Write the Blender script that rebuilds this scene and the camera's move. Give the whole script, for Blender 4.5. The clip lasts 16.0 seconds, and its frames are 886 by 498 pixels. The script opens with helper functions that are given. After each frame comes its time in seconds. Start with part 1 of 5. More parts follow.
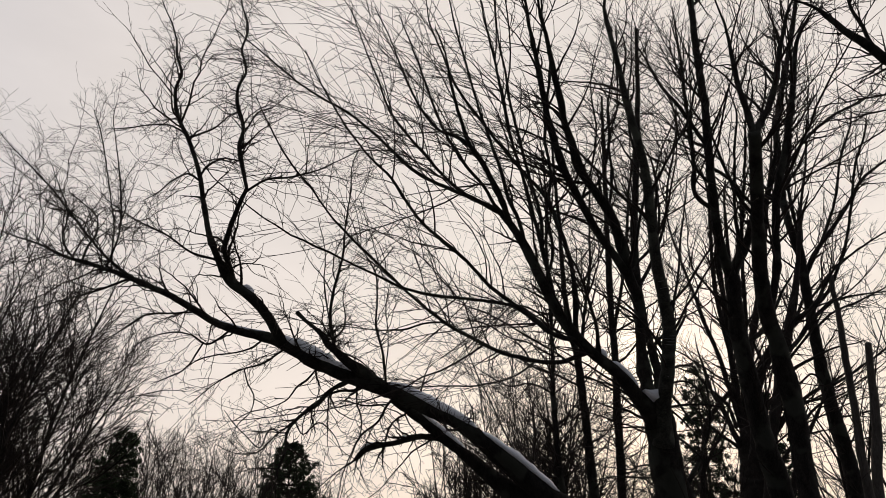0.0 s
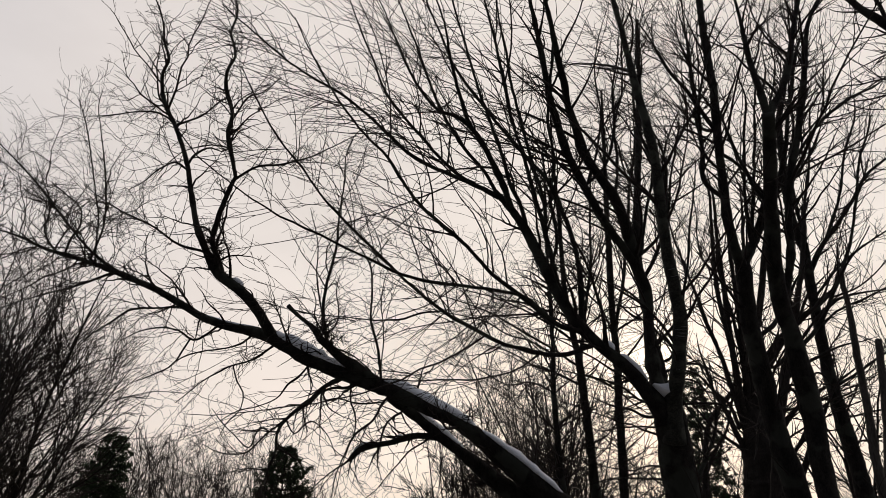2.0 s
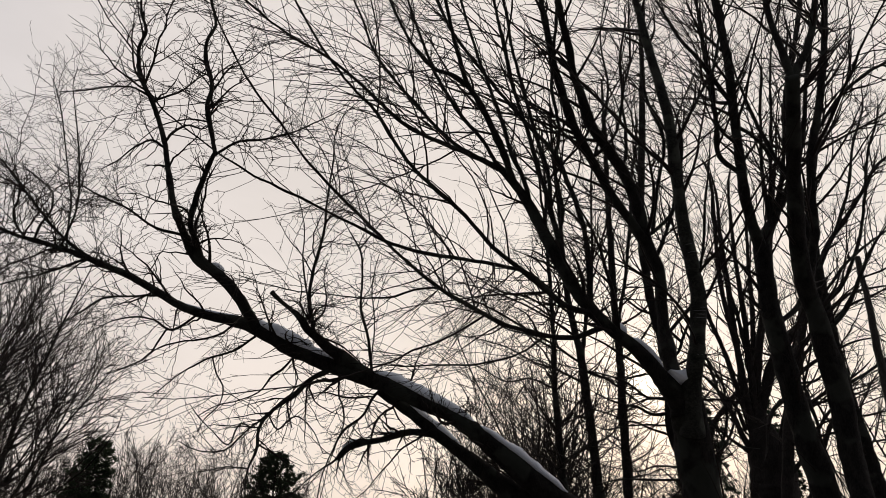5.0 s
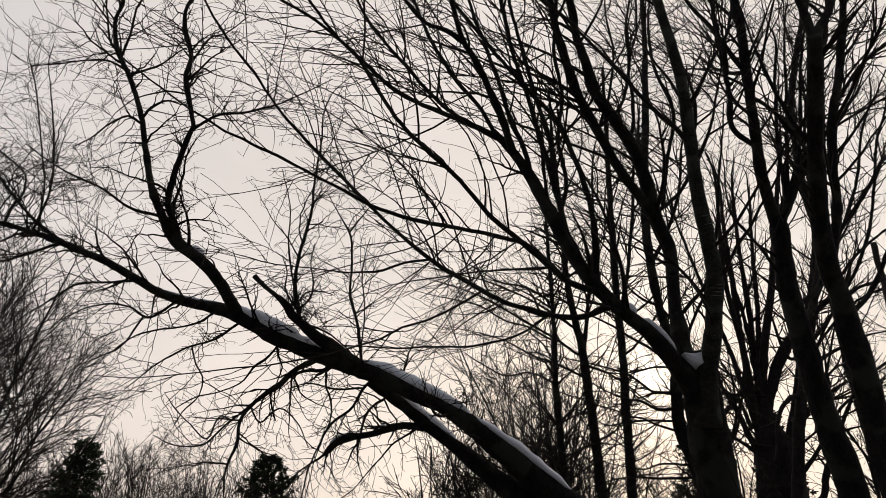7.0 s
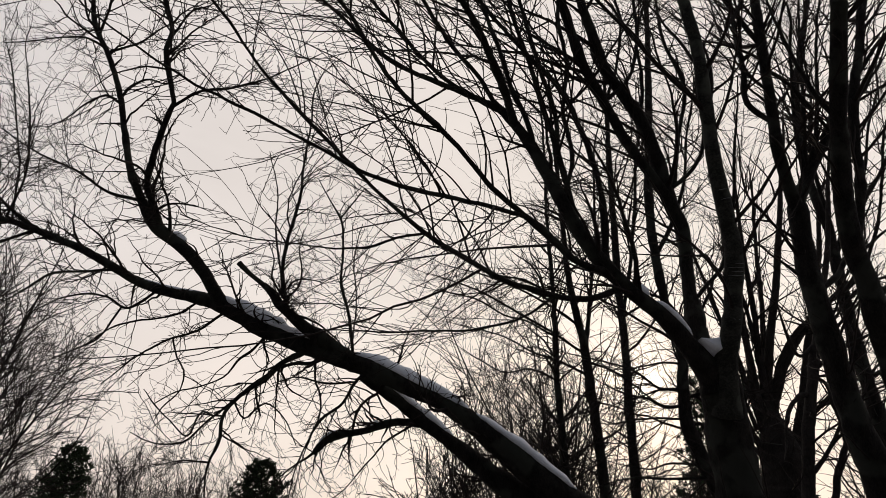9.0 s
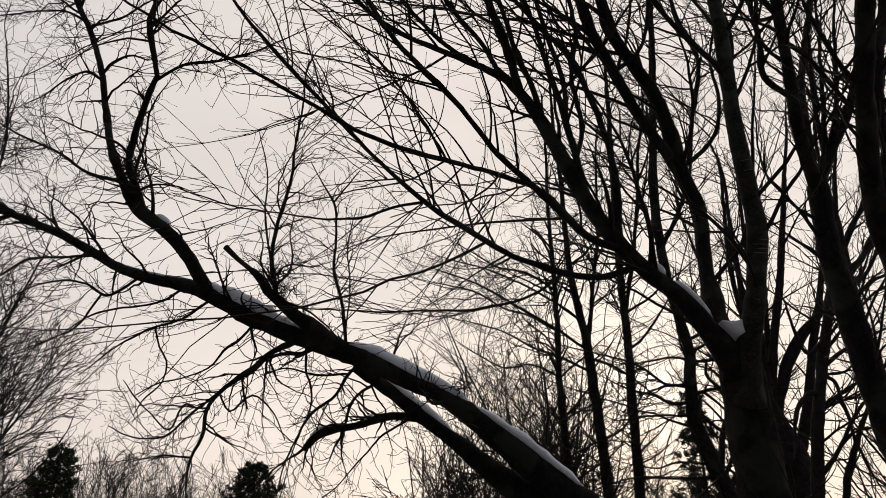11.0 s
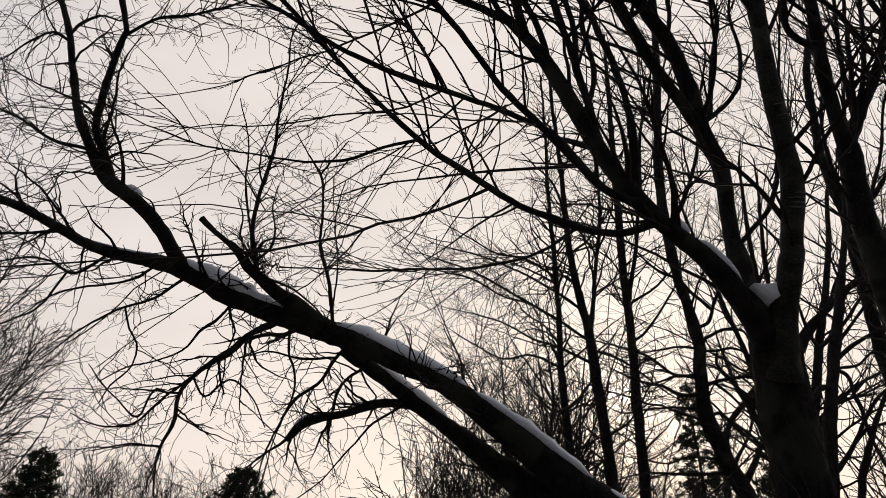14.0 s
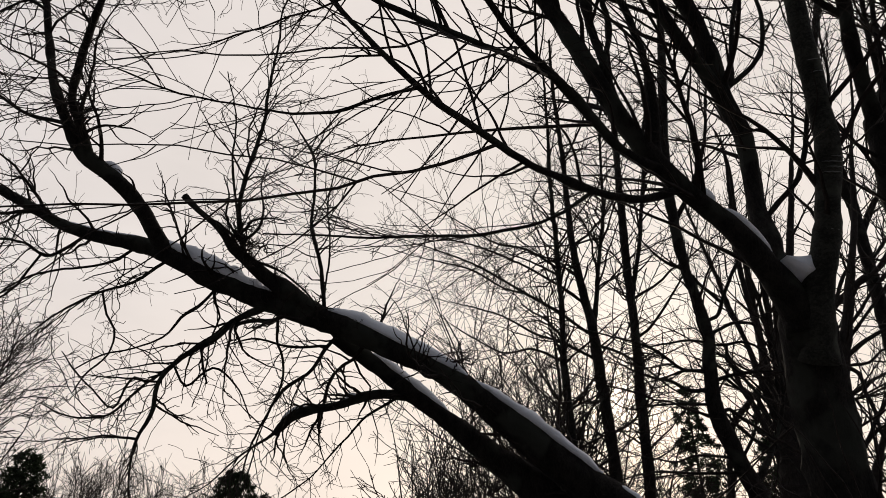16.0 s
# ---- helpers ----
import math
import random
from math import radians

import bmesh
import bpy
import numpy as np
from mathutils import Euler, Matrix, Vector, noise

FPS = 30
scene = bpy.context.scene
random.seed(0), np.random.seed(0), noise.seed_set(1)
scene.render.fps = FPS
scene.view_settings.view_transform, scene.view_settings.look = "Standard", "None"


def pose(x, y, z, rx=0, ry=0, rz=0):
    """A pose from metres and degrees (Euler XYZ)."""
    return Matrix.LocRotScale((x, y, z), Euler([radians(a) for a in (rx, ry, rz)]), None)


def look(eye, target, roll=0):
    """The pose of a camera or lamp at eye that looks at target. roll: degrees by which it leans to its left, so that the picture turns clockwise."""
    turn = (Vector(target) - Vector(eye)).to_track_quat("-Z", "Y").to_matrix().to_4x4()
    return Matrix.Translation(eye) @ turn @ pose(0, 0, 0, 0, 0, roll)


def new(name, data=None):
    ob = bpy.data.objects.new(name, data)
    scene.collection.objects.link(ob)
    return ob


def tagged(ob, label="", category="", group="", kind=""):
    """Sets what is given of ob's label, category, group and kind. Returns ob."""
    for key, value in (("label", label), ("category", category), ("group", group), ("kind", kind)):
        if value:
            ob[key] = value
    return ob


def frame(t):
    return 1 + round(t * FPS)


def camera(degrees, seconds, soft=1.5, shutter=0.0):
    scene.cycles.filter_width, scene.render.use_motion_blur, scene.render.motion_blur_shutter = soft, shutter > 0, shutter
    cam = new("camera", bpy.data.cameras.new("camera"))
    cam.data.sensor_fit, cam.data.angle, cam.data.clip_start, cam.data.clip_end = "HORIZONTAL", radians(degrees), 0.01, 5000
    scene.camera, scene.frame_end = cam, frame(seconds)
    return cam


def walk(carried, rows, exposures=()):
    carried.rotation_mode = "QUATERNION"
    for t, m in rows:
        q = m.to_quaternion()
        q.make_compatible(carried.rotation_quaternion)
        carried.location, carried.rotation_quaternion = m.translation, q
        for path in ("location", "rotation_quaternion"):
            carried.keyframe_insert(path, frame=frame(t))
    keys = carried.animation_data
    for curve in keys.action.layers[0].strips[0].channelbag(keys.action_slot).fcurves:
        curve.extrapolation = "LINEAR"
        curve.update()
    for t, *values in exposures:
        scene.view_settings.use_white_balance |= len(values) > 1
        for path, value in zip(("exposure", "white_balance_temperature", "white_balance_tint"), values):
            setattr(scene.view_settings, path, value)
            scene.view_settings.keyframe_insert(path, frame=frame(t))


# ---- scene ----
cam = camera(62.5, 16.0, soft=0.8)
PATH = [
    (0, (-0.151, 0.008, 1.441), (-0.131, 1.825, 2.278), 0.3),
    (0.5, (-0.178, 0.165, 1.457), (-0.153, 1.981, 2.295), 0.2),
    (1, (-0.191, 0.305, 1.453), (-0.163, 2.119, 2.295), 0.2),
    (1.5, (-0.183, 0.451, 1.45), (-0.154, 2.263, 2.296), 0.2),
    (2, (-0.185, 0.563, 1.445), (-0.152, 2.374, 2.294), 0.1),
    (2.5, (-0.188, 0.708, 1.443), (-0.152, 2.517, 2.294), 0.1),
    (3, (-0.179, 0.85, 1.433), (-0.142, 2.657, 2.289), 0.0),
    (3.5, (-0.184, 0.992, 1.434), (-0.143, 2.798, 2.292), -0.0),
    (4, (-0.183, 1.141, 1.436), (-0.14, 2.945, 2.297), -0.0),
    (6.5, (-0.129, 2.024, 1.419), (-0.076, 3.82, 2.298), -0.2),
    (7, (-0.112, 2.224, 1.427), (-0.058, 4.019, 2.308), -0.2),
    (7.5, (-0.117, 2.384, 1.434), (-0.058, 4.177, 2.318), -0.4),
    (8, (-0.107, 2.557, 1.434), (-0.048, 4.348, 2.323), -0.2),
    (8.5, (-0.1, 2.712, 1.439), (-0.038, 4.501, 2.331), -0.3),
    (9, (-0.095, 2.879, 1.442), (-0.031, 4.667, 2.337), -0.4),
    (11.5, (-0.12, 3.604, 1.431), (-0.04, 5.382, 2.342), -0.5),
    (12, (-0.116, 3.744, 1.418), (-0.034, 5.52, 2.333), -0.6),
    (12.5, (-0.114, 3.91, 1.41), (-0.03, 5.684, 2.329), -0.5),
    (13, (-0.114, 4.039, 1.403), (-0.027, 5.812, 2.324), -0.6),
    (13.5, (-0.116, 4.194, 1.407), (-0.026, 5.965, 2.331), -0.6),
    (14, (-0.108, 4.321, 1.393), (-0.014, 6.09, 2.321), -0.7),
    (14.5, (-0.119, 4.479, 1.407), (-0.02, 6.248, 2.335), -0.8),
    (15, (-0.13, 4.608, 1.395), (-0.025, 6.375, 2.326), -0.9),
    (15.5, (-0.104, 4.771, 1.406), (-0.004, 6.535, 2.342), -0.7),
    (16, (-0.121, 4.913, 1.407), (-0.015, 6.675, 2.347), -0.7),
]
walk(cam, [(t, look(eye, target, roll)) for t, eye, target, roll in PATH], [(0, -0.03), (8, -0.01), (16, 0.02)])

# ---- light ----
# sun low in the south-west behind thin cloud
SUN = Vector((math.sin(radians(17.4)) * math.cos(radians(15.6)), math.cos(radians(17.4)) * math.cos(radians(15.6)), math.sin(radians(15.6))))
world = bpy.data.worlds.new("winter_sky")
scene.world = world
world.use_nodes = True


def wire(tree, kind, **put):
    n = tree.nodes.new(kind)
    for key, value in put.items():
        n.inputs[key].default_value = value
    return n


def build_sky():
    nt = world.node_tree
    nt.nodes.clear()
    out = wire(nt, "ShaderNodeOutputWorld")
    bg = wire(nt, "ShaderNodeBackground", Strength=1.0)
    sky = wire(nt, "ShaderNodeTexSky")
    sky.sky_type, sky.sun_disc = "NISHITA", False
    sky.sun_elevation, sky.sun_rotation = radians(15.6), radians(17.4)
    sky.air_density, sky.dust_density = 1.0, 4.0
    dim = wire(nt, "ShaderNodeVectorMath")
    dim.operation = "SCALE"
    dim.inputs["Scale"].default_value = SKY_SHARE
    nt.links.new(sky.outputs[0], dim.inputs[0])
    co = wire(nt, "ShaderNodeTexCoord")
    dot = wire(nt, "ShaderNodeVectorMath")
    dot.operation = "DOT_PRODUCT"
    dot.inputs[1].default_value = SUN
    nt.links.new(co.outputs["Generated"], dot.inputs[0])
    # thin cloud: brighter and warmer towards the sun
    ang = wire(nt, "ShaderNodeMath")
    ang.operation = "ARCCOSINE"
    nt.links.new(dot.outputs["Value"], ang.inputs[0])
    part_pi = wire(nt, "ShaderNodeMath")
    part_pi.operation = "DIVIDE"
    part_pi.inputs[1].default_value = math.pi
    nt.links.new(ang.outputs[0], part_pi.inputs[0])
    ramp = wire(nt, "ShaderNodeValToRGB")
    r = ramp.color_ramp
    r.interpolation = "LINEAR"
    stops = [(0.0, (2.2, 2.05, 1.8)), (0.004, (1.7, 1.58, 1.4)), (0.009, (1.02, 0.96, 0.88)), (0.02, (0.82, 0.765, 0.71)), (0.05, (0.785, 0.725, 0.665)), (0.10, (0.81, 0.74, 0.675)), (0.17, (0.835, 0.762, 0.70)),
             (0.25, (0.785, 0.722, 0.676)), (0.32, (0.665, 0.632, 0.625)), (0.42, (0.52, 0.52, 0.57)), (0.50, (0.33, 0.345, 0.39)), (0.62, (0.14, 0.15, 0.178)), (1.0, (0.064, 0.068, 0.085))]
    while len(r.elements) < len(stops):
        r.elements.new(0.5)
    for e, (p, c) in zip(r.elements, stops):
        e.position, e.color = p, (*c, 1)
    nt.links.new(part_pi.outputs[0], ramp.inputs[0])
    # faint unevenness of the cloud
    stretch = wire(nt, "ShaderNodeMapping")
    stretch.inputs["Scale"].default_value = (1.5, 1.5, 4.0)
    nt.links.new(co.outputs["Generated"], stretch.inputs[0])
    cloud = wire(nt, "ShaderNodeTexNoise", Scale=2.2, Detail=5.0, Roughness=0.55)
    nt.links.new(stretch.outputs[0], cloud.inputs["Vector"])
    span = wire(nt, "ShaderNodeMapRange")
    for key, value in (("From Min", 0.3), ("From Max", 0.7), ("To Min", 0.93), ("To Max", 1.05)):
        span.inputs[key].default_value = value
    nt.links.new(cloud.outputs[0], span.inputs[0])
    veil = wire(nt, "ShaderNodeVectorMath")
    veil.operation = "SCALE"
    nt.links.new(ramp.outputs[0], veil.inputs[0])
    nt.links.new(span.outputs[0], veil.inputs["Scale"])
    both = wire(nt, "ShaderNodeVectorMath")
    both.operation = "ADD"
    nt.links.new(dim.outputs[0], both.inputs[0])
    nt.links.new(veil.outputs[0], both.inputs[1])
    # warmer light low over the horizon
    low = wire(nt, "ShaderNodeSeparateXYZ")
    nt.links.new(co.outputs["Generated"], low.inputs[0])
    rise = wire(nt, "ShaderNodeMapRange")
    for key, value in (("From Min", 0.08), ("From Max", 0.42), ("To Min", 0.0), ("To Max", 1.0)):
        rise.inputs[key].default_value = value
    nt.links.new(low.outputs[2], rise.inputs[0])
    warm = wire(nt, "ShaderNodeMix")
    warm.data_type = "RGBA"
    warm.inputs[6].default_value, warm.inputs[7].default_value = (1.078, 1.02, 0.982, 1), (0.99, 0.985, 1.0, 1)
    nt.links.new(rise.outputs[0], warm.inputs[0])
    tint = wire(nt, "ShaderNodeVectorMath")
    tint.operation = "MULTIPLY"
    nt.links.new(both.outputs[0], tint.inputs[0])
    nt.links.new(warm.outputs[2], tint.inputs[1])
    nt.links.new(tint.outputs[0], bg.inputs[0])
    nt.links.new(bg.outputs[0], out.inputs[0])


SKY_SHARE = 0.005
build_sky()
lamp = bpy.data.lights.new("sun", "SUN")
lamp.energy, lamp.angle, lamp.color = 1.2, radians(4), (1.0, 0.86, 0.68)
sun = new("sun", lamp)
sun.matrix_world = look(SUN * 300, (0, 0, 0))
scene.view_settings.exposure = 0.0


# ---- materials ----
def material(name, dark, light, scale, stretch=(1, 1, 1), rough=0.9, bump=0.3, second=None, fine=8.0):
    m = bpy.data.materials.new(name)
    m.use_nodes = True
    nt = m.node_tree
    b = nt.nodes["Principled BSDF"]
    b.inputs["Roughness"].default_value = rough
    b.inputs["Specular IOR Level"].default_value = 0.15
    co = wire(nt, "ShaderNodeTexCoord")
    mp = wire(nt, "ShaderNodeMapping")
    mp.inputs["Scale"].default_value = stretch
    nt.links.new(co.outputs["Object"], mp.inputs[0])
    big = wire(nt, "ShaderNodeTexNoise", Scale=scale, Detail=6.0, Roughness=0.65)
    small = wire(nt, "ShaderNodeTexNoise", Scale=scale * fine, Detail=4.0, Roughness=0.7)
    for n in (big, small):
        nt.links.new(mp.outputs[0], n.inputs["Vector"])
    mix = wire(nt, "ShaderNodeMath")
    mix.operation = "MULTIPLY_ADD"
    mix.inputs[1].default_value = 0.45
    nt.links.new(small.outputs[0], mix.inputs[0])
    half = wire(nt, "ShaderNodeMath")
    half.operation = "MULTIPLY"
    half.inputs[1].default_value = 0.55
    nt.links.new(big.outputs[0], half.inputs[0])
    nt.links.new(half.outputs[0], mix.inputs[2])
    ramp = wire(nt, "ShaderNodeValToRGB")
    ramp.color_ramp.elements[0].position, ramp.color_ramp.elements[1].position = 0.41, 0.61
    ramp.color_ramp.elements[0].color, ramp.color_ramp.elements[1].color = (*dark, 1), (*light, 1)
    nt.links.new(mix.outputs[0], ramp.inputs[0])
    last = ramp.outputs[0]
    if second:
        patch = wire(nt, "ShaderNodeTexNoise", Scale=second[1], Detail=3.0)
        nt.links.new(co.outputs["Object"], patch.inputs["Vector"])
        cut = wire(nt, "ShaderNodeMapRange")
        cut.inputs["From Min"].default_value, cut.inputs["From Max"].default_value = 0.52, 0.60
        nt.links.new(patch.outputs[0], cut.inputs[0])
        over = wire(nt, "ShaderNodeMix")
        over.data_type = "RGBA"
        over.inputs[7].default_value = (*second[0], 1)
        nt.links.new(cut.outputs[0], over.inputs[0])
        nt.links.new(last, over.inputs[6])
        last = over.outputs[2]
    nt.links.new(last, b.inputs["Base Color"])
    bp = wire(nt, "ShaderNodeBump", Strength=bump, Distance=0.03)
    nt.links.new(mix.outputs[0], bp.inputs["Height"])
    nt.links.new(bp.outputs[0], b.inputs["Normal"])
    return m


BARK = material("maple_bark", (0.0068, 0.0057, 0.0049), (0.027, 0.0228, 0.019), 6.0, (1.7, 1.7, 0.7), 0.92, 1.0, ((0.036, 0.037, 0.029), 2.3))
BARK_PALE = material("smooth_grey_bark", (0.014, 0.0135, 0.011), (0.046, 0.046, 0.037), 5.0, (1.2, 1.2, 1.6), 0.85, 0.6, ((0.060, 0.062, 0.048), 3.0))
SCAR = material("pale_bark_scar", (0.10, 0.10, 0.095), (0.22, 0.22, 0.21), 14.0, (1, 1, 3), 0.9, 0.4)
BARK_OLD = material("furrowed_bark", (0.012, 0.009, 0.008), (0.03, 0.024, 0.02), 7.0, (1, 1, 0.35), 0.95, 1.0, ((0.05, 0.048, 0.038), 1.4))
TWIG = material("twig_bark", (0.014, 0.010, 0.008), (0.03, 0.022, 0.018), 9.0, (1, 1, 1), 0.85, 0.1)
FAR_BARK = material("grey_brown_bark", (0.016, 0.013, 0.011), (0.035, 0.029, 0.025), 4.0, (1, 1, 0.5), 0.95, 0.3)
PALE_WOOD = material("weathered_dead_wood", (0.035, 0.03, 0.025), (0.08, 0.07, 0.06), 4.0, (2, 2, 0.3), 0.9, 0.5)
NEEDLE = material("dark_needles", (0.016, 0.026, 0.012), (0.040, 0.058, 0.026), 1.2, (1, 1, 1), 0.7, 0.0)
SNOW = material("old_snow", (0.84, 0.86, 0.89), (0.92, 0.93, 0.94), 6.0, (1, 1, 1), 0.6, 0.35, None, 12.0)
# ground stays out of view; dark brown added to cut light bounced upward
SNOW_GROUND = material("dimmed_ground_with_snow", (0.05, 0.04, 0.028), (0.11, 0.085, 0.06), 0.9, (1, 1, 1), 0.9, 0.5, ((0.62, 0.64, 0.68), 0.35), 20.0)


# ---- building helpers ----
def part(name, mesh, mat, parent, label="", kind=""):
    ob = new(name, mesh)
    mesh.materials.append(mat)
    ob.parent = parent
    return tagged(ob, label=label, kind=kind)


def mesh_of(name, verts, faces, smooth=True):
    me = bpy.data.meshes.new(name)
    verts = np.asarray(verts, dtype=np.float32).reshape(-1, 3)
    faces = np.asarray(faces, dtype=np.int32)
    k = faces.shape[1]
    me.vertices.add(len(verts))
    me.vertices.foreach_set("co", verts.ravel())
    me.loops.add(faces.size)
    me.loops.foreach_set("vertex_index", faces.ravel())
    me.polygons.add(len(faces))
    me.polygons.foreach_set("loop_start", np.arange(0, faces.size, k, dtype=np.int32))
    if smooth:
        me.polygons.foreach_set("use_smooth", np.ones(len(faces), dtype=bool))
    me.update(calc_edges=True)
    return me


def unit(v):
    return v / np.maximum(np.linalg.norm(v, axis=-1, keepdims=True), 1e-9)


def tubes(P, R, sides):
    """Verts and quads of many tubes at once: P (N, n, 3), R (N, n)."""
    N, n, _ = P.shape
    T = np.empty_like(P)
    T[:, 1:-1] = P[:, 2:] - P[:, :-2]
    T[:, 0], T[:, -1] = P[:, 1] - P[:, 0], P[:, -1] - P[:, -2]
    T = unit(T)
    whole = unit(P[:, -1] - P[:, 0])[:, None]
    ref = np.where(np.abs(whole[..., 2:]) > 0.8, np.array([1.0, 0.1, 0]), np.array([0.05, 0.1, 1.0]))
    U = unit(np.cross(T, np.broadcast_to(ref, T.shape)))
    V = np.cross(T, U)
    a = np.arange(sides) * 2 * math.pi / sides
    ring = U[:, :, None] * np.cos(a)[:, None] + V[:, :, None] * np.sin(a)[:, None]
    verts = P[:, :, None] + ring * R[:, :, None, None]
    base = (np.arange(N)[:, None, None] * n + np.arange(n - 1)[None, :, None]) * sides
    j, j2 = np.arange(sides), (np.arange(sides) + 1) % sides
    quads = np.stack([base + j, base + j2, base + sides + j2, base + sides + j], axis=-1)
    return verts.reshape(-1, 3), quads.reshape(-1, 4)


def joined(name, groups):
    """One mesh from several groups (P, R, sides) of tubes."""
    vs, fs, at = [], [], 0
    for P, R, sides in groups:
        if len(P) == 0:
            continue
        v, f = tubes(P, R, sides)
        vs.append(v)
        fs.append(f + at)
        at += len(v)
    return mesh_of(name, np.concatenate(vs), np.concatenate(fs))


def spline(pts, step):
    """A smooth curve through the bends, resampled."""
    q = np.array(pts, dtype=float)
    d = np.maximum(np.linalg.norm(np.diff(q[:, :3], axis=0), axis=1), 1e-4)[:, None]
    slope = np.diff(q, axis=0) / d
    tan = np.empty_like(q)
    tan[0], tan[-1] = slope[0], slope[-1]
    tan[1:-1] = (slope[:-1] * d[1:] + slope[1:] * d[:-1]) / (d[1:] + d[:-1])
    out = []
    for i in range(len(q) - 1):
        m = max(2, int(d[i, 0] / step))
        t = np.linspace(0, 1, m, endpoint=False)[:, None]
        out.append((2 * t ** 3 - 3 * t ** 2 + 1) * q[i] + (t ** 3 - 2 * t ** 2 + t) * d[i] * tan[i] + (3 * t ** 2 - 2 * t ** 3) * q[i + 1] + (t ** 3 - t ** 2) * d[i] * tan[i + 1])
    out.append(q[-1:])
    r = np.vstack(out)
    r[:, 3] = np.maximum(r[:, 3], 0.003)
    return r


def even(c, n):
    s = np.concatenate([[0], np.cumsum(np.linalg.norm(np.diff(c[:, :3], axis=0), axis=1))])
    t = np.linspace(0, s[-1], n)
    return np.stack([np.interp(t, s, c[:, k]) for k in range(4)], axis=1)


def sprout(rng, P, R, count, lo, hi, angle, length, n, frac, rmax, rtip, up=0.05, wiggle=0.2, weight=None, keep=0.5, pull=0.0):
    """Side shoots from many stems at once. Returns their P and R."""
    N, m, _ = P.shape
    span = np.linalg.norm(np.diff(P, axis=1), axis=2).sum(1)
    w = span if weight is None else span * weight
    if count < 1 or w.sum() <= 0:
        return np.zeros((0, n, 3)), np.zeros((0, n))
    who = rng.choice(N, int(count), p=w / w.sum())
    s = lo + (hi - lo) * rng.random(len(who))
    x = s * (m - 1)
    i = np.minimum(x.astype(int), m - 2)
    f = (x - i)[:, None]
    pos = P[who, i] * (1 - f) + P[who, i + 1] * f
    rad = R[who, i] * (1 - f[:, 0]) + R[who, i + 1] * f[:, 0]
    tan = unit(P[who, i + 1] - P[who, i])
    v = rng.normal(size=(len(who), 3))
    side = unit(v - (v * tan).sum(1, keepdims=True) * tan)
    a = np.radians(angle) * (0.65 + 0.7 * rng.random(len(who)))[:, None]
    d = tan * np.cos(a) + side * np.sin(a)
    L = length * (0.35 + 1.0 * rng.random(len(who)) ** 1.4) * (1 - keep * s) * np.minimum(1, 0.35 + span[who] / (3 * length))
    Q = np.empty((len(who), n, 3))
    Q[:, 0] = pos
    st = (L / (n - 1))[:, None]
    bow = rng.normal(size=d.shape) * min(0.75, 4.5 * wiggle) / n
    way = d
    for k in range(1, n):
        Q[:, k] = Q[:, k - 1] + d * st
        way = unit(way + bow + rng.normal(size=d.shape) * wiggle * 0.40 + np.array([pull, 0, up]))
        d = unit(way + rng.normal(size=d.shape) * wiggle * 0.80)
    r0 = np.clip(rad * frac, rtip, rmax)
    S = r0[:, None] + (rtip - r0)[:, None] * np.linspace(0, 1, n)[None] ** 0.85
    return Q, S


class Tree:
    def __init__(self, name, at, label, category="tree", group="", mat=None):
        self.root = new(name)
        self.root.location = at
        self.at = np.array(at, dtype=float)
        tagged(self.root, label=label, category=category, group=group)
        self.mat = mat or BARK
        self.stems, self.parts = [], []


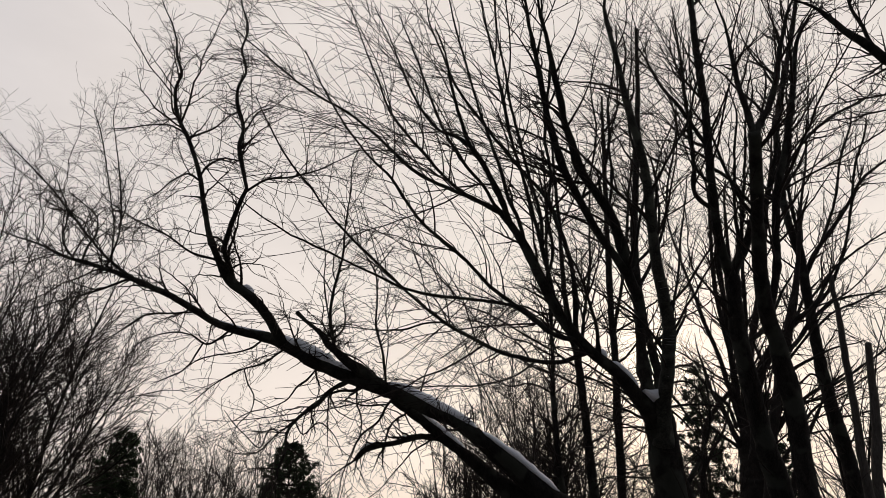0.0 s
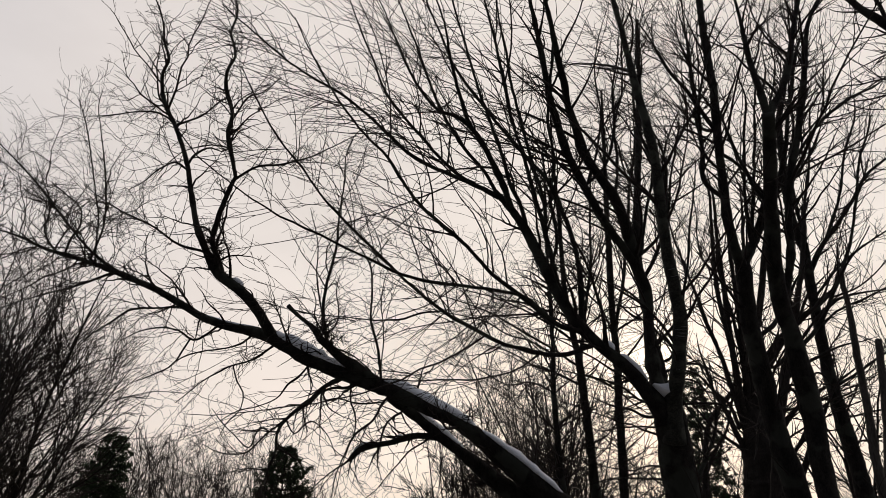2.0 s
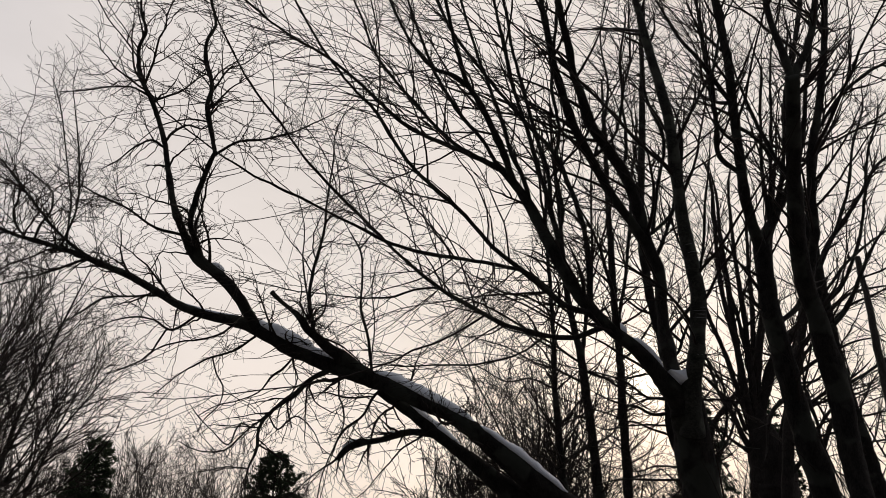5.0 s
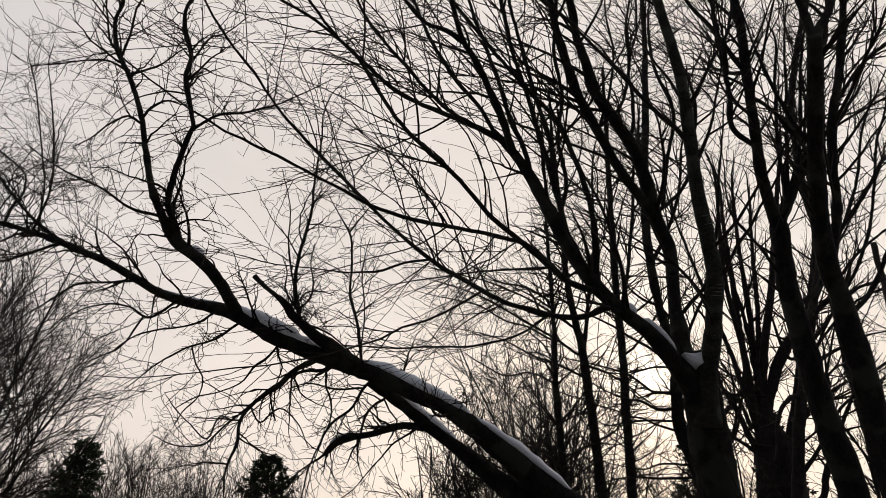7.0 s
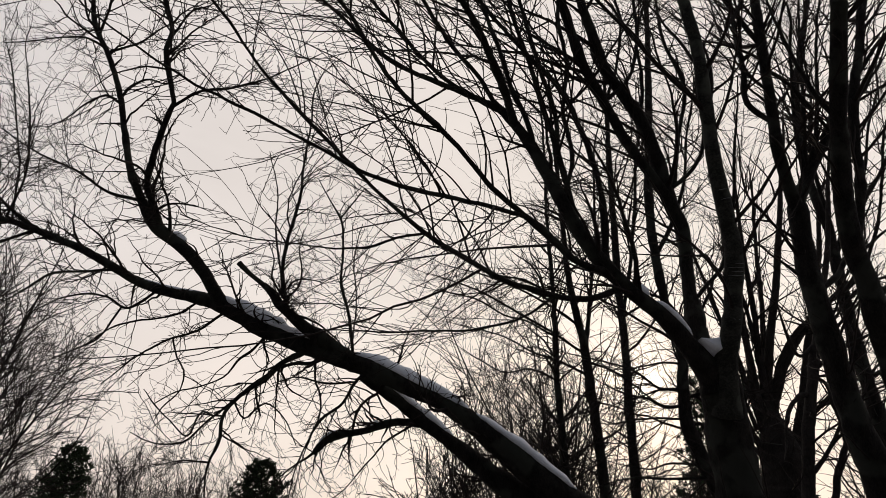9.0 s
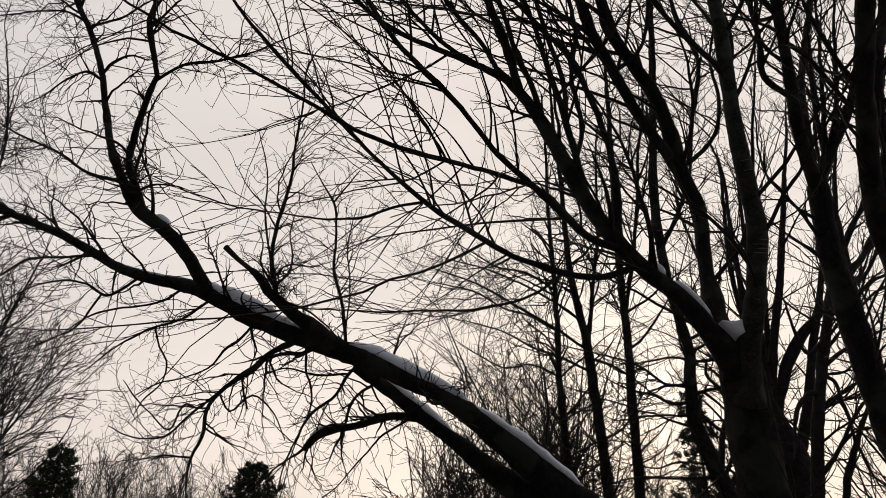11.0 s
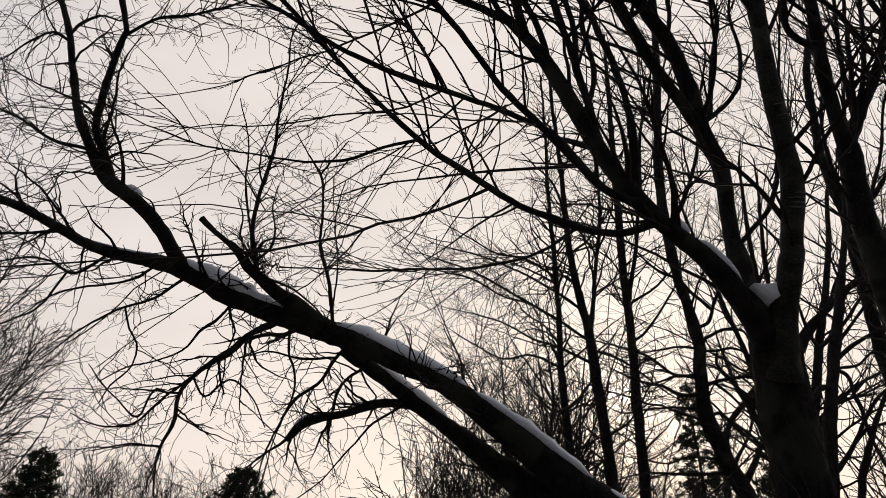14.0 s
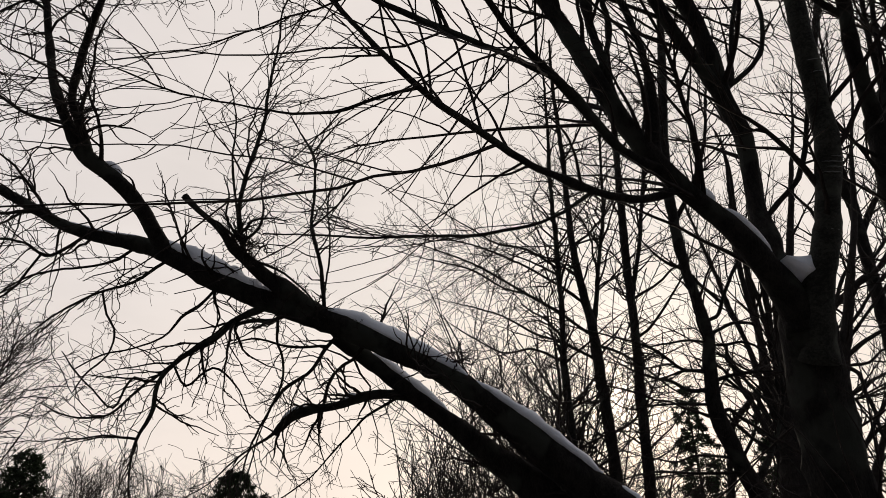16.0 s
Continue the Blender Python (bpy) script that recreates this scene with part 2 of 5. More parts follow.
def limb(tree, name, pts, twigs=1.0, of=None, goes_on=False, mat=None):
    """A stem through a few bends (x, y, z, radius), knotty and uneven, as one part of the tree, or of the limb of that number."""
    rng = np.random.default_rng(len(tree.stems) * 7 + 3)
    pts = list(pts)
    if name in ("limb", "stem", "branch") and not goes_on and pts[-1][3] > 0.008:
        a, e = Vector(pts[-2][:3]), Vector(pts[-1][:3])
        d = (e - a).normalized()
        for k in (1, 2):
            d = (d + Vector(rng.normal(size=3)) * 0.18 + Vector((0, 0, 0.08))).normalized()
            e = e + d * (0.35 + 6 * pts[-1][3])
            pts.append((*e, 0.006 if k == 2 else max(0.007, pts[-1][3] * 0.55)))
    c = spline(pts, 0.07)
    thick = c[:, 3].max()
    m = len(c)
    wob = np.cumsum(rng.normal(size=(m, 3)), axis=0)
    wob -= np.linspace(0, 1, m)[:, None] * wob[-1] + (1 - np.linspace(0, 1, m))[:, None] * wob[0]
    c[:, :3] += wob * 0.0035
    # swellings at old nodes
    for at in rng.random(max(1, m // 9) if thick < 0.12 else 0) * m:
        c[:, 3] *= 1 + (0.10 + 0.14 * rng.random()) * np.exp(-((np.arange(m) - at) / 1.1) ** 2)
    tree.stems.append((even(c, 24), twigs))
    c[:, :3] -= tree.at
    sides = 20 if thick > 0.2 else 14 if thick > 0.1 else 9 if thick > 0.03 else 6
    v, f = tubes(c[None, :, :3], c[None, :, 3], sides)
    v = v.reshape(m, sides, 3)
    mid = c[:, None, :3]
    if thick > 0.03:
        rough = np.array([[noise.noise(Vector((3.0 * q[0], 3.0 * q[1], 1.6 * q[2])) + Vector(tree.at)) * 0.45 + noise.noise(Vector((9 * q[0], 9 * q[1], 5 * q[2]))) * 0.30
                           + noise.noise(Vector((26 * q[0], 26 * q[1], 12 * q[2]))) * 0.22 for q in ring] for ring in v])
        v = mid + (v - mid) * (1 + (0.32 if thick > 0.15 else 0.28) * rough[..., None])
    v = v.reshape(-1, 3)
    # closed ends
    tip = len(v)
    v = np.vstack([v, c[-1:, :3] + (c[-1, :3] - c[-2, :3]) * min(0.6, c[-1, 3] * 4), c[:1, :3]])
    last = (m - 1) * sides
    faces = [tuple(q) for q in f.tolist()] + [(last + j, last + (j + 1) % sides, tip) for j in range(sides)] + [((j + 1) % sides, j, tip + 1) for j in range(sides)]
    me = bpy.data.meshes.new(name)
    me.from_pydata(v.tolist(), [], faces)
    me.polygons.foreach_set("use_smooth", [True] * len(faces))
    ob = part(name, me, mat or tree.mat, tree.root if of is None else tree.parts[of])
    tree.parts.append(ob)
    return ob


def twigs(tree, seed, dense=1.0, long=1.0, up=0.04, angle=50, fine=1.0, bent=1.0, pull=0.0, short=1.0):
    """Side branches, twigs and twiglets on all the stems, joined."""
    rng = np.random.default_rng(seed)
    P = np.array([s[:, :3] for s, _ in tree.stems])
    R = np.array([s[:, 3] for s, _ in tree.stems])
    thin = np.clip(0.16 / np.maximum(R.mean(1), 0.03), 0.15, 4.0)
    w = np.array([k for _, k in tree.stems]) * thin ** 0.6
    span = np.linalg.norm(np.diff(P, axis=1), axis=2).sum(1)
    total = (span * w).sum()
    Z = sprout(rng, P, R, 0.60 * dense * total, 0.12, 0.95, angle + 4, 2.8 * long, 15, 0.55, 0.019 * fine, 0.0021 * fine, up * 0.6, 0.12 * bent, w, pull=pull)
    A = sprout(rng, P, R, 2.3 * dense * total, 0.10, 1.0, angle, 1.3 * long, 11, 0.5, 0.0150 * fine, 0.0020 * fine, up, 0.15 * bent, w, pull=pull)
    B = sprout(rng, *A, 1.8 * len(A[0]), 0.10, 1.0, angle + 2, 0.75 * long, 8, 0.75, 0.0092 * fine, 0.0018 * fine, up, 0.18 * bent, pull=pull)
    Y = sprout(rng, *Z, 9 * len(Z[0]), 0.12, 1.0, angle, 0.95 * long, 8, 0.7, 0.0096 * fine, 0.0018 * fine, up, 0.18 * bent, pull=pull)
    C = sprout(rng, np.concatenate([B[0], Y[0]]), np.concatenate([B[1], Y[1]]), 1.05 * (len(B[0]) + len(Y[0])), 0.12, 1.0, 46, 0.28 * long, 5, 0.85, 0.0058 * fine, 0.0015 * fine, up, 0.20 * bent, pull=pull)
    S = sprout(rng, P, R, 2.6 * short * dense * total, 0.08, 1.0, 60, 0.40, 6, 0.45, 0.0075 * fine, 0.0018 * fine, up, 0.24 * bent, w, pull=pull)
    V = sprout(rng, *S, 1.0 * len(S[0]), 0.2, 1.0, 50, 0.18, 4, 0.85, 0.0055 * fine, 0.0015 * fine, up, 0.25 * bent, pull=pull)
    groups = [(*S, 3), (*V, 3), (*Z, 4), (*A, 3), (*B, 3), (*Y, 3), (*C, 3)]
    groups = [(p - tree.at, r, k) for p, r, k in groups]
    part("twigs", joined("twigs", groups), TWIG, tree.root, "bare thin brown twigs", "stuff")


def shoots(tree, at, count, reach, seed, thick=0.006, up=0.10):
    """A bunch of crooked short shoots out of one swollen spot of the bark."""
    rng = np.random.default_rng(seed)
    core = np.array(at, dtype=float)
    P = core + np.cumsum(rng.normal(size=(6, 5, 3)) * 0.035, axis=1)
    R = np.full((6, 5), thick * 2)
    A = sprout(rng, P, R, count, 0.0, 1.0, 85, reach, 9, 0.6, thick, 0.0028, up, 0.42, keep=0.1)
    B = sprout(rng, *A, 2.2 * len(A[0]), 0.15, 1.0, 55, reach * 0.5, 6, 0.7, thick * 0.7, 0.0026, up, 0.40)
    C = sprout(rng, *B, 1.2 * len(B[0]), 0.2, 1.0, 55, reach * 0.22, 4, 0.8, 0.0040, 0.0024, up, 0.35)
    groups = [(p - tree.at, r, k) for p, r, k in ((*A, 4), (*B, 3), (*C, 3))]
    part("twigs", joined("twigs", groups), TWIG, tree.root, "bunch of short crooked shoots", "stuff")


# ---- the ground ----
def build_ground():
    rings = np.concatenate([np.linspace(0, 60, 61), 60 * 1.13 ** np.arange(1, 32)])
    seg = 96
    a = np.arange(seg) * 2 * math.pi / seg
    verts = []
    for r in rings:
        for t in a:
            x, y = r * math.cos(t), 10 + r * math.sin(t)
            fade = max(0.0, 1 - r / 90)
            verts.append((x, y, fade * (0.12 * noise.noise(Vector((x * 0.15, y * 0.15, 0))) + 0.04 * noise.noise(Vector((x * 0.7, y * 0.7, 3))))))
    faces = [(i * seg + j, (i + 1) * seg + j, (i + 1) * seg + (j + 1) % seg, i * seg + (j + 1) % seg) for i in range(len(rings) - 1) for j in range(seg)]
    ob = new("ground", mesh_of("ground", verts, faces))
    ob.data.materials.append(SNOW_GROUND)
    tagged(ob, label="unseen ground, darkened to brown with patches of old snow", category="ground", kind="structure")


build_ground()


# ---- the near trees ----
leaning_tree = Tree("leaning_tree", (4.0, 12.2, 0), "large maple leaning far over, dark bark, snow along its trunk")
forked_maple = Tree("forked_maple", (3.55, 10.15, 0), "big bare maple forking into three leaders with snow in the crotch")
right_maple = Tree("maple_tree", (6.3, 10.8, 0), "tall bare maple with dark trunk forking high up", group="maples")
twin_topped_maple = Tree("maple_tree", (6.6, 9.9, 0), "tall bare maple with a straight trunk and two tops", group="maples")
slanting_maple = Tree("maple_tree", (10.95, 19.0, 0), "slender bare maple with a slanting trunk", group="maples")
dead_snag = Tree("dead_trunk", (7.95, 13.6, 0), "thin weathered dead trunk without branches", "dead tree", mat=PALE_WOOD)
broken_snag = Tree("dead_trunk", (8.7, 14.8, 0), "short broken-off dead trunk, weathered grey", "dead tree", mat=PALE_WOOD)
edge_tree = Tree("maple_tree", (6.5, 7.9, 0), "bare tree reaching a thick crooked limb outward", group="maples")
curved_tree = Tree("curved_tree", (6.3, 15.4, 0), "bare tree with a sinuous S-shaped trunk")
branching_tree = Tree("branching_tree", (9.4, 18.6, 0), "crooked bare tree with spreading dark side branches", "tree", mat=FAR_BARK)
slender_tree = Tree("slender_tree", (4.45, 18.7, 0), "slender straight bare tree before the low sun", group="slender trees")
thin_stem_tree = Tree("slender_tree", (3.8, 17.3, 0), "slender bare tree with a gently bent trunk", group="slender trees")
narrow_tree = Tree("slender_tree", (3.0, 16.3, 0), "narrow bare young tree with thin upright trunk", group="slender trees")
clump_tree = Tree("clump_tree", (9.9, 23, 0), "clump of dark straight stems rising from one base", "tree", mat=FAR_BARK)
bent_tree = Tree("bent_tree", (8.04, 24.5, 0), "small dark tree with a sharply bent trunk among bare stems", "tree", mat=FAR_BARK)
# leaning tree: bends and girth of its stems
limb(leaning_tree, "trunk", [(4.20, 12.00, -0.15, 0.360), (3.43, 12.07, 0.78, 0.290), (1.87, 12.20, 2.63, 0.190), (1.42, 12.22, 2.98, 0.178), (0.90, 12.23, 3.40, 0.156), (0.54, 12.25, 3.70, 0.130), (0.23, 12.26, 3.91, 0.106), (-0.16, 12.28, 4.09, 0.110), (-0.48, 12.30, 4.25, 0.121), (-1.30, 12.31, 4.58, 0.129), (-2.13, 12.33, 4.89, 0.117), (-2.56, 12.34, 5.12, 0.105), (-2.79, 12.36, 5.27, 0.103)])
limb(leaning_tree, "limb", [(-2.67, 12.35, 5.19, 0.099), (-2.94, 12.42, 5.36, 0.100), (-3.56, 12.49, 5.52, 0.074), (-4.03, 12.56, 5.70, 0.068), (-4.53, 12.64, 5.99, 0.063), (-5.24, 12.71, 6.36, 0.053), (-5.95, 12.78, 6.68, 0.047), (-6.58, 12.85, 6.94, 0.037), (-7.31, 12.92, 7.17, 0.030), (-7.98, 12.99, 7.47, 0.019)])
limb(leaning_tree, "limb", [(-2.79, 12.36, 5.27, 0.098), (-2.91, 12.24, 5.44, 0.089), (-3.05, 12.12, 5.66, 0.089), (-3.42, 12.00, 6.06, 0.090), (-3.73, 11.88, 6.27, 0.086), (-3.93, 11.76, 6.58, 0.060), (-4.11, 11.64, 6.94, 0.050), (-4.26, 11.52, 7.45, 0.044), (-4.37, 11.40, 8.03, 0.041)], 0.5, goes_on=True)
limb(leaning_tree, "branch", [(-4.37, 11.40, 8.03, 0.039), (-4.51, 11.34, 8.42, 0.041), (-4.66, 11.28, 8.76, 0.041), (-4.86, 11.22, 9.12, 0.033), (-4.97, 11.16, 9.52, 0.033), (-4.98, 11.10, 9.79, 0.029), (-4.89, 11.04, 10.00, 0.025), (-5.01, 10.98, 10.41, 0.021), (-5.08, 10.92, 10.76, 0.017), (-5.21, 10.86, 11.12, 0.013), (-5.42, 10.80, 11.55, 0.009)], of=2)
limb(leaning_tree, "branch", [(-3.68, 11.90, 6.23, 0.060), (-3.71, 11.63, 6.42, 0.049), (-3.74, 11.36, 6.59, 0.045), (-3.62, 11.09, 6.85, 0.041), (-3.45, 10.82, 7.10, 0.038), (-3.27, 10.55, 7.34, 0.034)], of=2, goes_on=True)
limb(leaning_tree, "branch", [(-3.27, 10.55, 7.34, 0.032), (-3.39, 10.49, 7.80, 0.034), (-3.46, 10.43, 8.15, 0.034), (-3.41, 10.37, 8.33, 0.030), (-3.56, 10.31, 8.92, 0.031), (-3.55, 10.25, 9.11, 0.027), (-3.43, 10.19, 9.42, 0.023), (-3.53, 10.13, 9.86, 0.020), (-3.47, 10.07, 10.31, 0.016), (-3.61, 10.01, 10.77, 0.012), (-3.71, 9.95, 11.24, 0.008)], of=2)
limb(leaning_tree, "branch", [(-3.28, 10.58, 7.32, 0.022), (-3.00, 10.52, 7.50, 0.019), (-2.53, 10.46, 7.54, 0.016), (-2.14, 10.40, 7.61, 0.012), (-1.76, 10.34, 7.78, 0.009), (-1.38, 10.28, 7.98, 0.006)], of=2)
limb(leaning_tree, "branch", [(-3.43, 10.40, 8.25, 0.019), (-3.33, 10.37, 8.47, 0.016), (-3.18, 10.35, 8.73, 0.013), (-2.96, 10.32, 8.80, 0.010), (-2.67, 10.30, 9.10, 0.007)], of=2)
limb(leaning_tree, "branch", [(-4.38, 11.39, 8.07, 0.020), (-4.29, 11.42, 8.29, 0.021), (-4.05, 11.44, 8.46, 0.014), (-3.87, 11.47, 8.40, 0.010), (-3.65, 11.49, 8.59, 0.007)], of=2)
limb(leaning_tree, "branch", [(-4.36, 11.41, 7.98, 0.020), (-4.63, 11.44, 8.15, 0.017), (-4.88, 11.46, 8.03, 0.014), (-5.13, 11.49, 7.79, 0.010), (-5.36, 11.51, 7.63, 0.007)], of=2)
limb(leaning_tree, "branch", [(-4.68, 11.27, 8.80, 0.021), (-4.47, 11.30, 8.92, 0.018), (-4.20, 11.32, 9.09, 0.014), (-3.99, 11.35, 9.37, 0.011), (-3.75, 11.37, 9.53, 0.007)], of=2)
limb(leaning_tree, "branch", [(-4.73, 11.26, 8.89, 0.021), (-5.05, 11.28, 9.06, 0.014), (-5.42, 11.31, 9.09, 0.011), (-5.85, 11.33, 9.02, 0.011), (-6.25, 11.36, 9.03, 0.007)], of=2)
limb(leaning_tree, "branch", [(-3.93, 11.76, 6.58, 0.023), (-4.43, 11.82, 6.75, 0.020), (-4.93, 11.88, 7.09, 0.017), (-5.49, 11.94, 7.40, 0.014), (-5.87, 12.00, 7.64, 0.011), (-6.43, 12.06, 8.04, 0.007)], of=2)
limb(leaning_tree, "branch", [(-6.30, 12.82, 6.82, 0.018), (-6.42, 12.87, 7.74, 0.015), (-6.75, 12.92, 8.79, 0.012), (-7.15, 12.97, 9.93, 0.012), (-7.47, 13.02, 10.62, 0.008)], of=1)
limb(leaning_tree, "branch", [(-6.91, 12.88, 7.05, 0.022), (-6.90, 12.88, 7.26, 0.022), (-6.79, 12.93, 7.61, 0.019), (-6.87, 12.98, 8.03, 0.015), (-7.21, 13.03, 8.34, 0.012), (-7.60, 13.08, 8.66, 0.008)], of=1)
limb(leaning_tree, "branch", [(-4.44, 12.62, 5.94, 0.021), (-4.96, 12.66, 5.91, 0.017), (-5.48, 12.70, 5.88, 0.017), (-5.79, 12.74, 5.65, 0.014), (-6.13, 12.78, 5.41, 0.010), (-6.46, 12.82, 5.15, 0.007)], of=1)
limb(leaning_tree, "branch", [(-3.78, 12.53, 5.60, 0.020), (-4.21, 12.55, 5.32, 0.017), (-4.46, 12.57, 5.47, 0.014), (-4.77, 12.59, 5.54, 0.014), (-5.18, 12.61, 5.47, 0.010), (-5.56, 12.63, 5.26, 0.007)], of=1)
limb(leaning_tree, "branch", [(-2.72, 12.36, 5.22, 0.020), (-3.15, 12.46, 4.97, 0.017), (-3.57, 12.56, 4.86, 0.013), (-4.04, 12.66, 4.59, 0.010), (-4.43, 12.76, 4.28, 0.007)], of=1)
limb(leaning_tree, "branch", [(-5.76, 12.76, 6.59, 0.034), (-6.26, 12.78, 6.94, 0.026), (-6.96, 12.80, 7.66, 0.022), (-7.62, 12.82, 8.38, 0.018), (-8.28, 12.84, 9.03, 0.014), (-8.89, 12.86, 9.60, 0.009)], of=1)
limb(leaning_tree, "branch", [(-6.41, 12.83, 6.87, 0.021), (-6.30, 12.80, 7.52, 0.017), (-6.36, 12.78, 8.25, 0.018), (-6.56, 12.75, 9.01, 0.014), (-6.77, 12.73, 9.79, 0.009)], of=1)
limb(leaning_tree, "branch", [(-7.11, 12.90, 7.11, 0.022), (-7.45, 12.97, 7.59, 0.018), (-7.49, 13.03, 8.12, 0.014), (-7.84, 13.10, 8.80, 0.009)], of=1)
limb(leaning_tree, "branch", [(-5.89, 12.77, 6.65, 0.025), (-6.63, 12.70, 6.31, 0.017), (-7.27, 12.64, 6.06, 0.012), (-7.79, 12.57, 5.81, 0.008)], of=1)
limb(leaning_tree, "stub", [(-0.93, 12.30, 4.43, 0.099), (-1.33, 12.20, 4.71, 0.091), (-1.70, 12.10, 4.94, 0.078), (-1.96, 12.00, 5.16, 0.058), (-2.14, 11.90, 5.36, 0.038), (-2.34, 11.80, 5.51, 0.034), (-2.49, 11.70, 5.63, 0.038)], 0.3)
limb(leaning_tree, "branch", [(-1.84, 12.05, 5.06, 0.035), (-1.97, 12.03, 5.63, 0.026), (-1.94, 12.02, 6.13, 0.023), (-1.82, 12.00, 6.74, 0.021), (-1.78, 11.98, 7.38, 0.018), (-1.74, 11.97, 8.10, 0.014), (-1.72, 11.95, 8.76, 0.011)], 0.6, of=22)
limb(leaning_tree, "branch", [(-1.89, 12.04, 5.27, 0.016), (-2.09, 11.98, 6.20, 0.013), (-2.11, 11.91, 6.83, 0.010), (-2.29, 11.84, 7.49, 0.007)], 0.6, of=22)
limb(leaning_tree, "branch", [(-1.79, 12.07, 5.02, 0.022), (-1.45, 12.17, 4.78, 0.016), (-1.21, 12.27, 4.56, 0.013)], 0.4, of=22, goes_on=True)
limb(leaning_tree, "branch", [(-0.96, 12.30, 4.45, 0.026), (-1.07, 12.30, 5.13, 0.023), (-1.20, 12.30, 5.62, 0.020), (-1.20, 12.30, 6.08, 0.017), (-1.26, 12.30, 6.64, 0.017), (-1.39, 12.30, 6.90, 0.011), (-1.62, 12.30, 7.31, 0.007)], 0.6, of=22)
limb(leaning_tree, "branch", [(-0.99, 12.30, 4.64, 0.013), (-0.98, 12.33, 5.45, 0.010), (-1.05, 12.36, 6.02, 0.010), (-0.94, 12.40, 6.61, 0.007)], of=22)
limb(leaning_tree, "branch", [(-1.26, 12.30, 6.64, 0.014), (-1.08, 12.25, 6.88, 0.011), (-0.91, 12.20, 7.11, 0.007)], of=22)
limb(leaning_tree, "limb", [(-1.52, 12.32, 4.66, 0.042), (-1.95, 12.26, 4.39, 0.035), (-2.11, 12.20, 4.19, 0.031), (-2.38, 12.14, 3.96, 0.028), (-2.53, 12.09, 3.73, 0.024), (-2.54, 12.03, 3.33, 0.021), (-2.61, 11.97, 3.07, 0.015), (-2.59, 11.92, 2.68, 0.009)], 0.9)
limb(leaning_tree, "branch", [(-2.36, 12.15, 3.98, 0.019), (-2.72, 12.20, 3.69, 0.012), (-3.04, 12.25, 3.42, 0.012), (-3.42, 12.30, 3.40, 0.009), (-3.76, 12.35, 3.54, 0.006)], of=29)
limb(leaning_tree, "branch", [(-2.60, 11.98, 3.09, 0.014), (-2.89, 11.88, 3.10, 0.009), (-3.21, 11.78, 3.01, 0.006)], of=29)
limb(leaning_tree, "branch", [(-2.21, 12.18, 4.11, 0.016), (-2.15, 12.18, 3.85, 0.012), (-2.09, 12.18, 3.70, 0.009)], of=29, goes_on=True)
limb(leaning_tree, "trunk", [(3.90, 12.50, -0.15, 0.260), (3.20, 12.50, 0.66, 0.230), (1.80, 12.50, 2.25, 0.178), (1.08, 12.52, 2.86, 0.160), (0.70, 12.55, 3.17, 0.126), (0.32, 12.57, 3.48, 0.094), (-0.08, 12.59, 3.78, 0.090), (-0.45, 12.62, 4.10, 0.091), (-0.87, 12.64, 4.38, 0.079)])
limb(leaning_tree, "stub", [(0.03, 12.59, 3.70, 0.057), (-0.44, 12.68, 3.74, 0.048), (-0.84, 12.77, 3.65, 0.045), (-1.16, 12.86, 3.62, 0.049), (-1.34, 12.94, 3.57, 0.050), (-1.44, 12.98, 3.48, 0.047), (-1.51, 13.00, 3.39, 0.030)], 0.5)
limb(leaning_tree, "branch", [(-1.27, 12.94, 3.57, 0.020), (-1.60, 12.99, 3.34, 0.016), (-1.89, 13.04, 3.15, 0.010)], 0.8, of=34)
limb(leaning_tree, "branch", [(-0.14, 12.62, 3.71, 0.016), (-0.54, 12.67, 3.46, 0.013), (-0.78, 12.72, 3.19, 0.009)], of=34)
limb(leaning_tree, "limb", [(-0.87, 12.64, 4.38, 0.023), (-0.98, 12.64, 4.26, 0.023), (-1.11, 12.57, 3.99, 0.019), (-1.40, 12.49, 3.73, 0.019), (-1.53, 12.41, 3.41, 0.012), (-1.63, 12.34, 3.08, 0.009)])
limb(leaning_tree, "branch", [(-0.96, 12.64, 4.28, 0.016), (-1.38, 12.57, 4.24, 0.013), (-1.78, 12.51, 4.30, 0.010), (-2.04, 12.44, 4.20, 0.006)], of=37)
limb(leaning_tree, "limb", [(0.51, 12.25, 3.73, 0.012), (0.48, 12.15, 4.13, 0.009), (0.30, 12.05, 4.42, 0.006)])
limb(leaning_tree, "limb", [(-1.45, 12.31, 4.63, 0.028), (-1.47, 12.31, 4.46, 0.028), (-1.76, 12.28, 4.42, 0.022), (-2.05, 12.25, 4.26, 0.018), (-2.23, 12.21, 4.13, 0.015), (-2.38, 12.18, 3.97, 0.015), (-2.50, 12.15, 3.81, 0.012), (-2.66, 12.11, 3.73, 0.009)], 0.22, goes_on=True)
limb(leaning_tree, "branch", [(-1.47, 12.31, 4.46, 0.019), (-1.45, 12.31, 4.17, 0.015), (-1.38, 12.31, 4.00, 0.015), (-1.38, 12.31, 3.73, 0.012), (-1.46, 12.31, 3.48, 0.009)], 0.22, of=40)
limb(leaning_tree, "limb", [(-2.17, 12.33, 4.91, 0.019), (-2.20, 12.33, 4.80, 0.019), (-2.16, 12.33, 4.65, 0.016), (-2.10, 12.33, 4.49, 0.012), (-2.15, 12.33, 4.29, 0.009)], 0.22)
limb(leaning_tree, "branch", [(-4.26, 12.55, 5.35, 0.015), (-4.38, 12.57, 5.12, 0.016), (-4.52, 12.60, 4.90, 0.013), (-4.85, 12.62, 4.72, 0.010), (-5.12, 12.65, 4.61, 0.006)], 0.22, of=1)
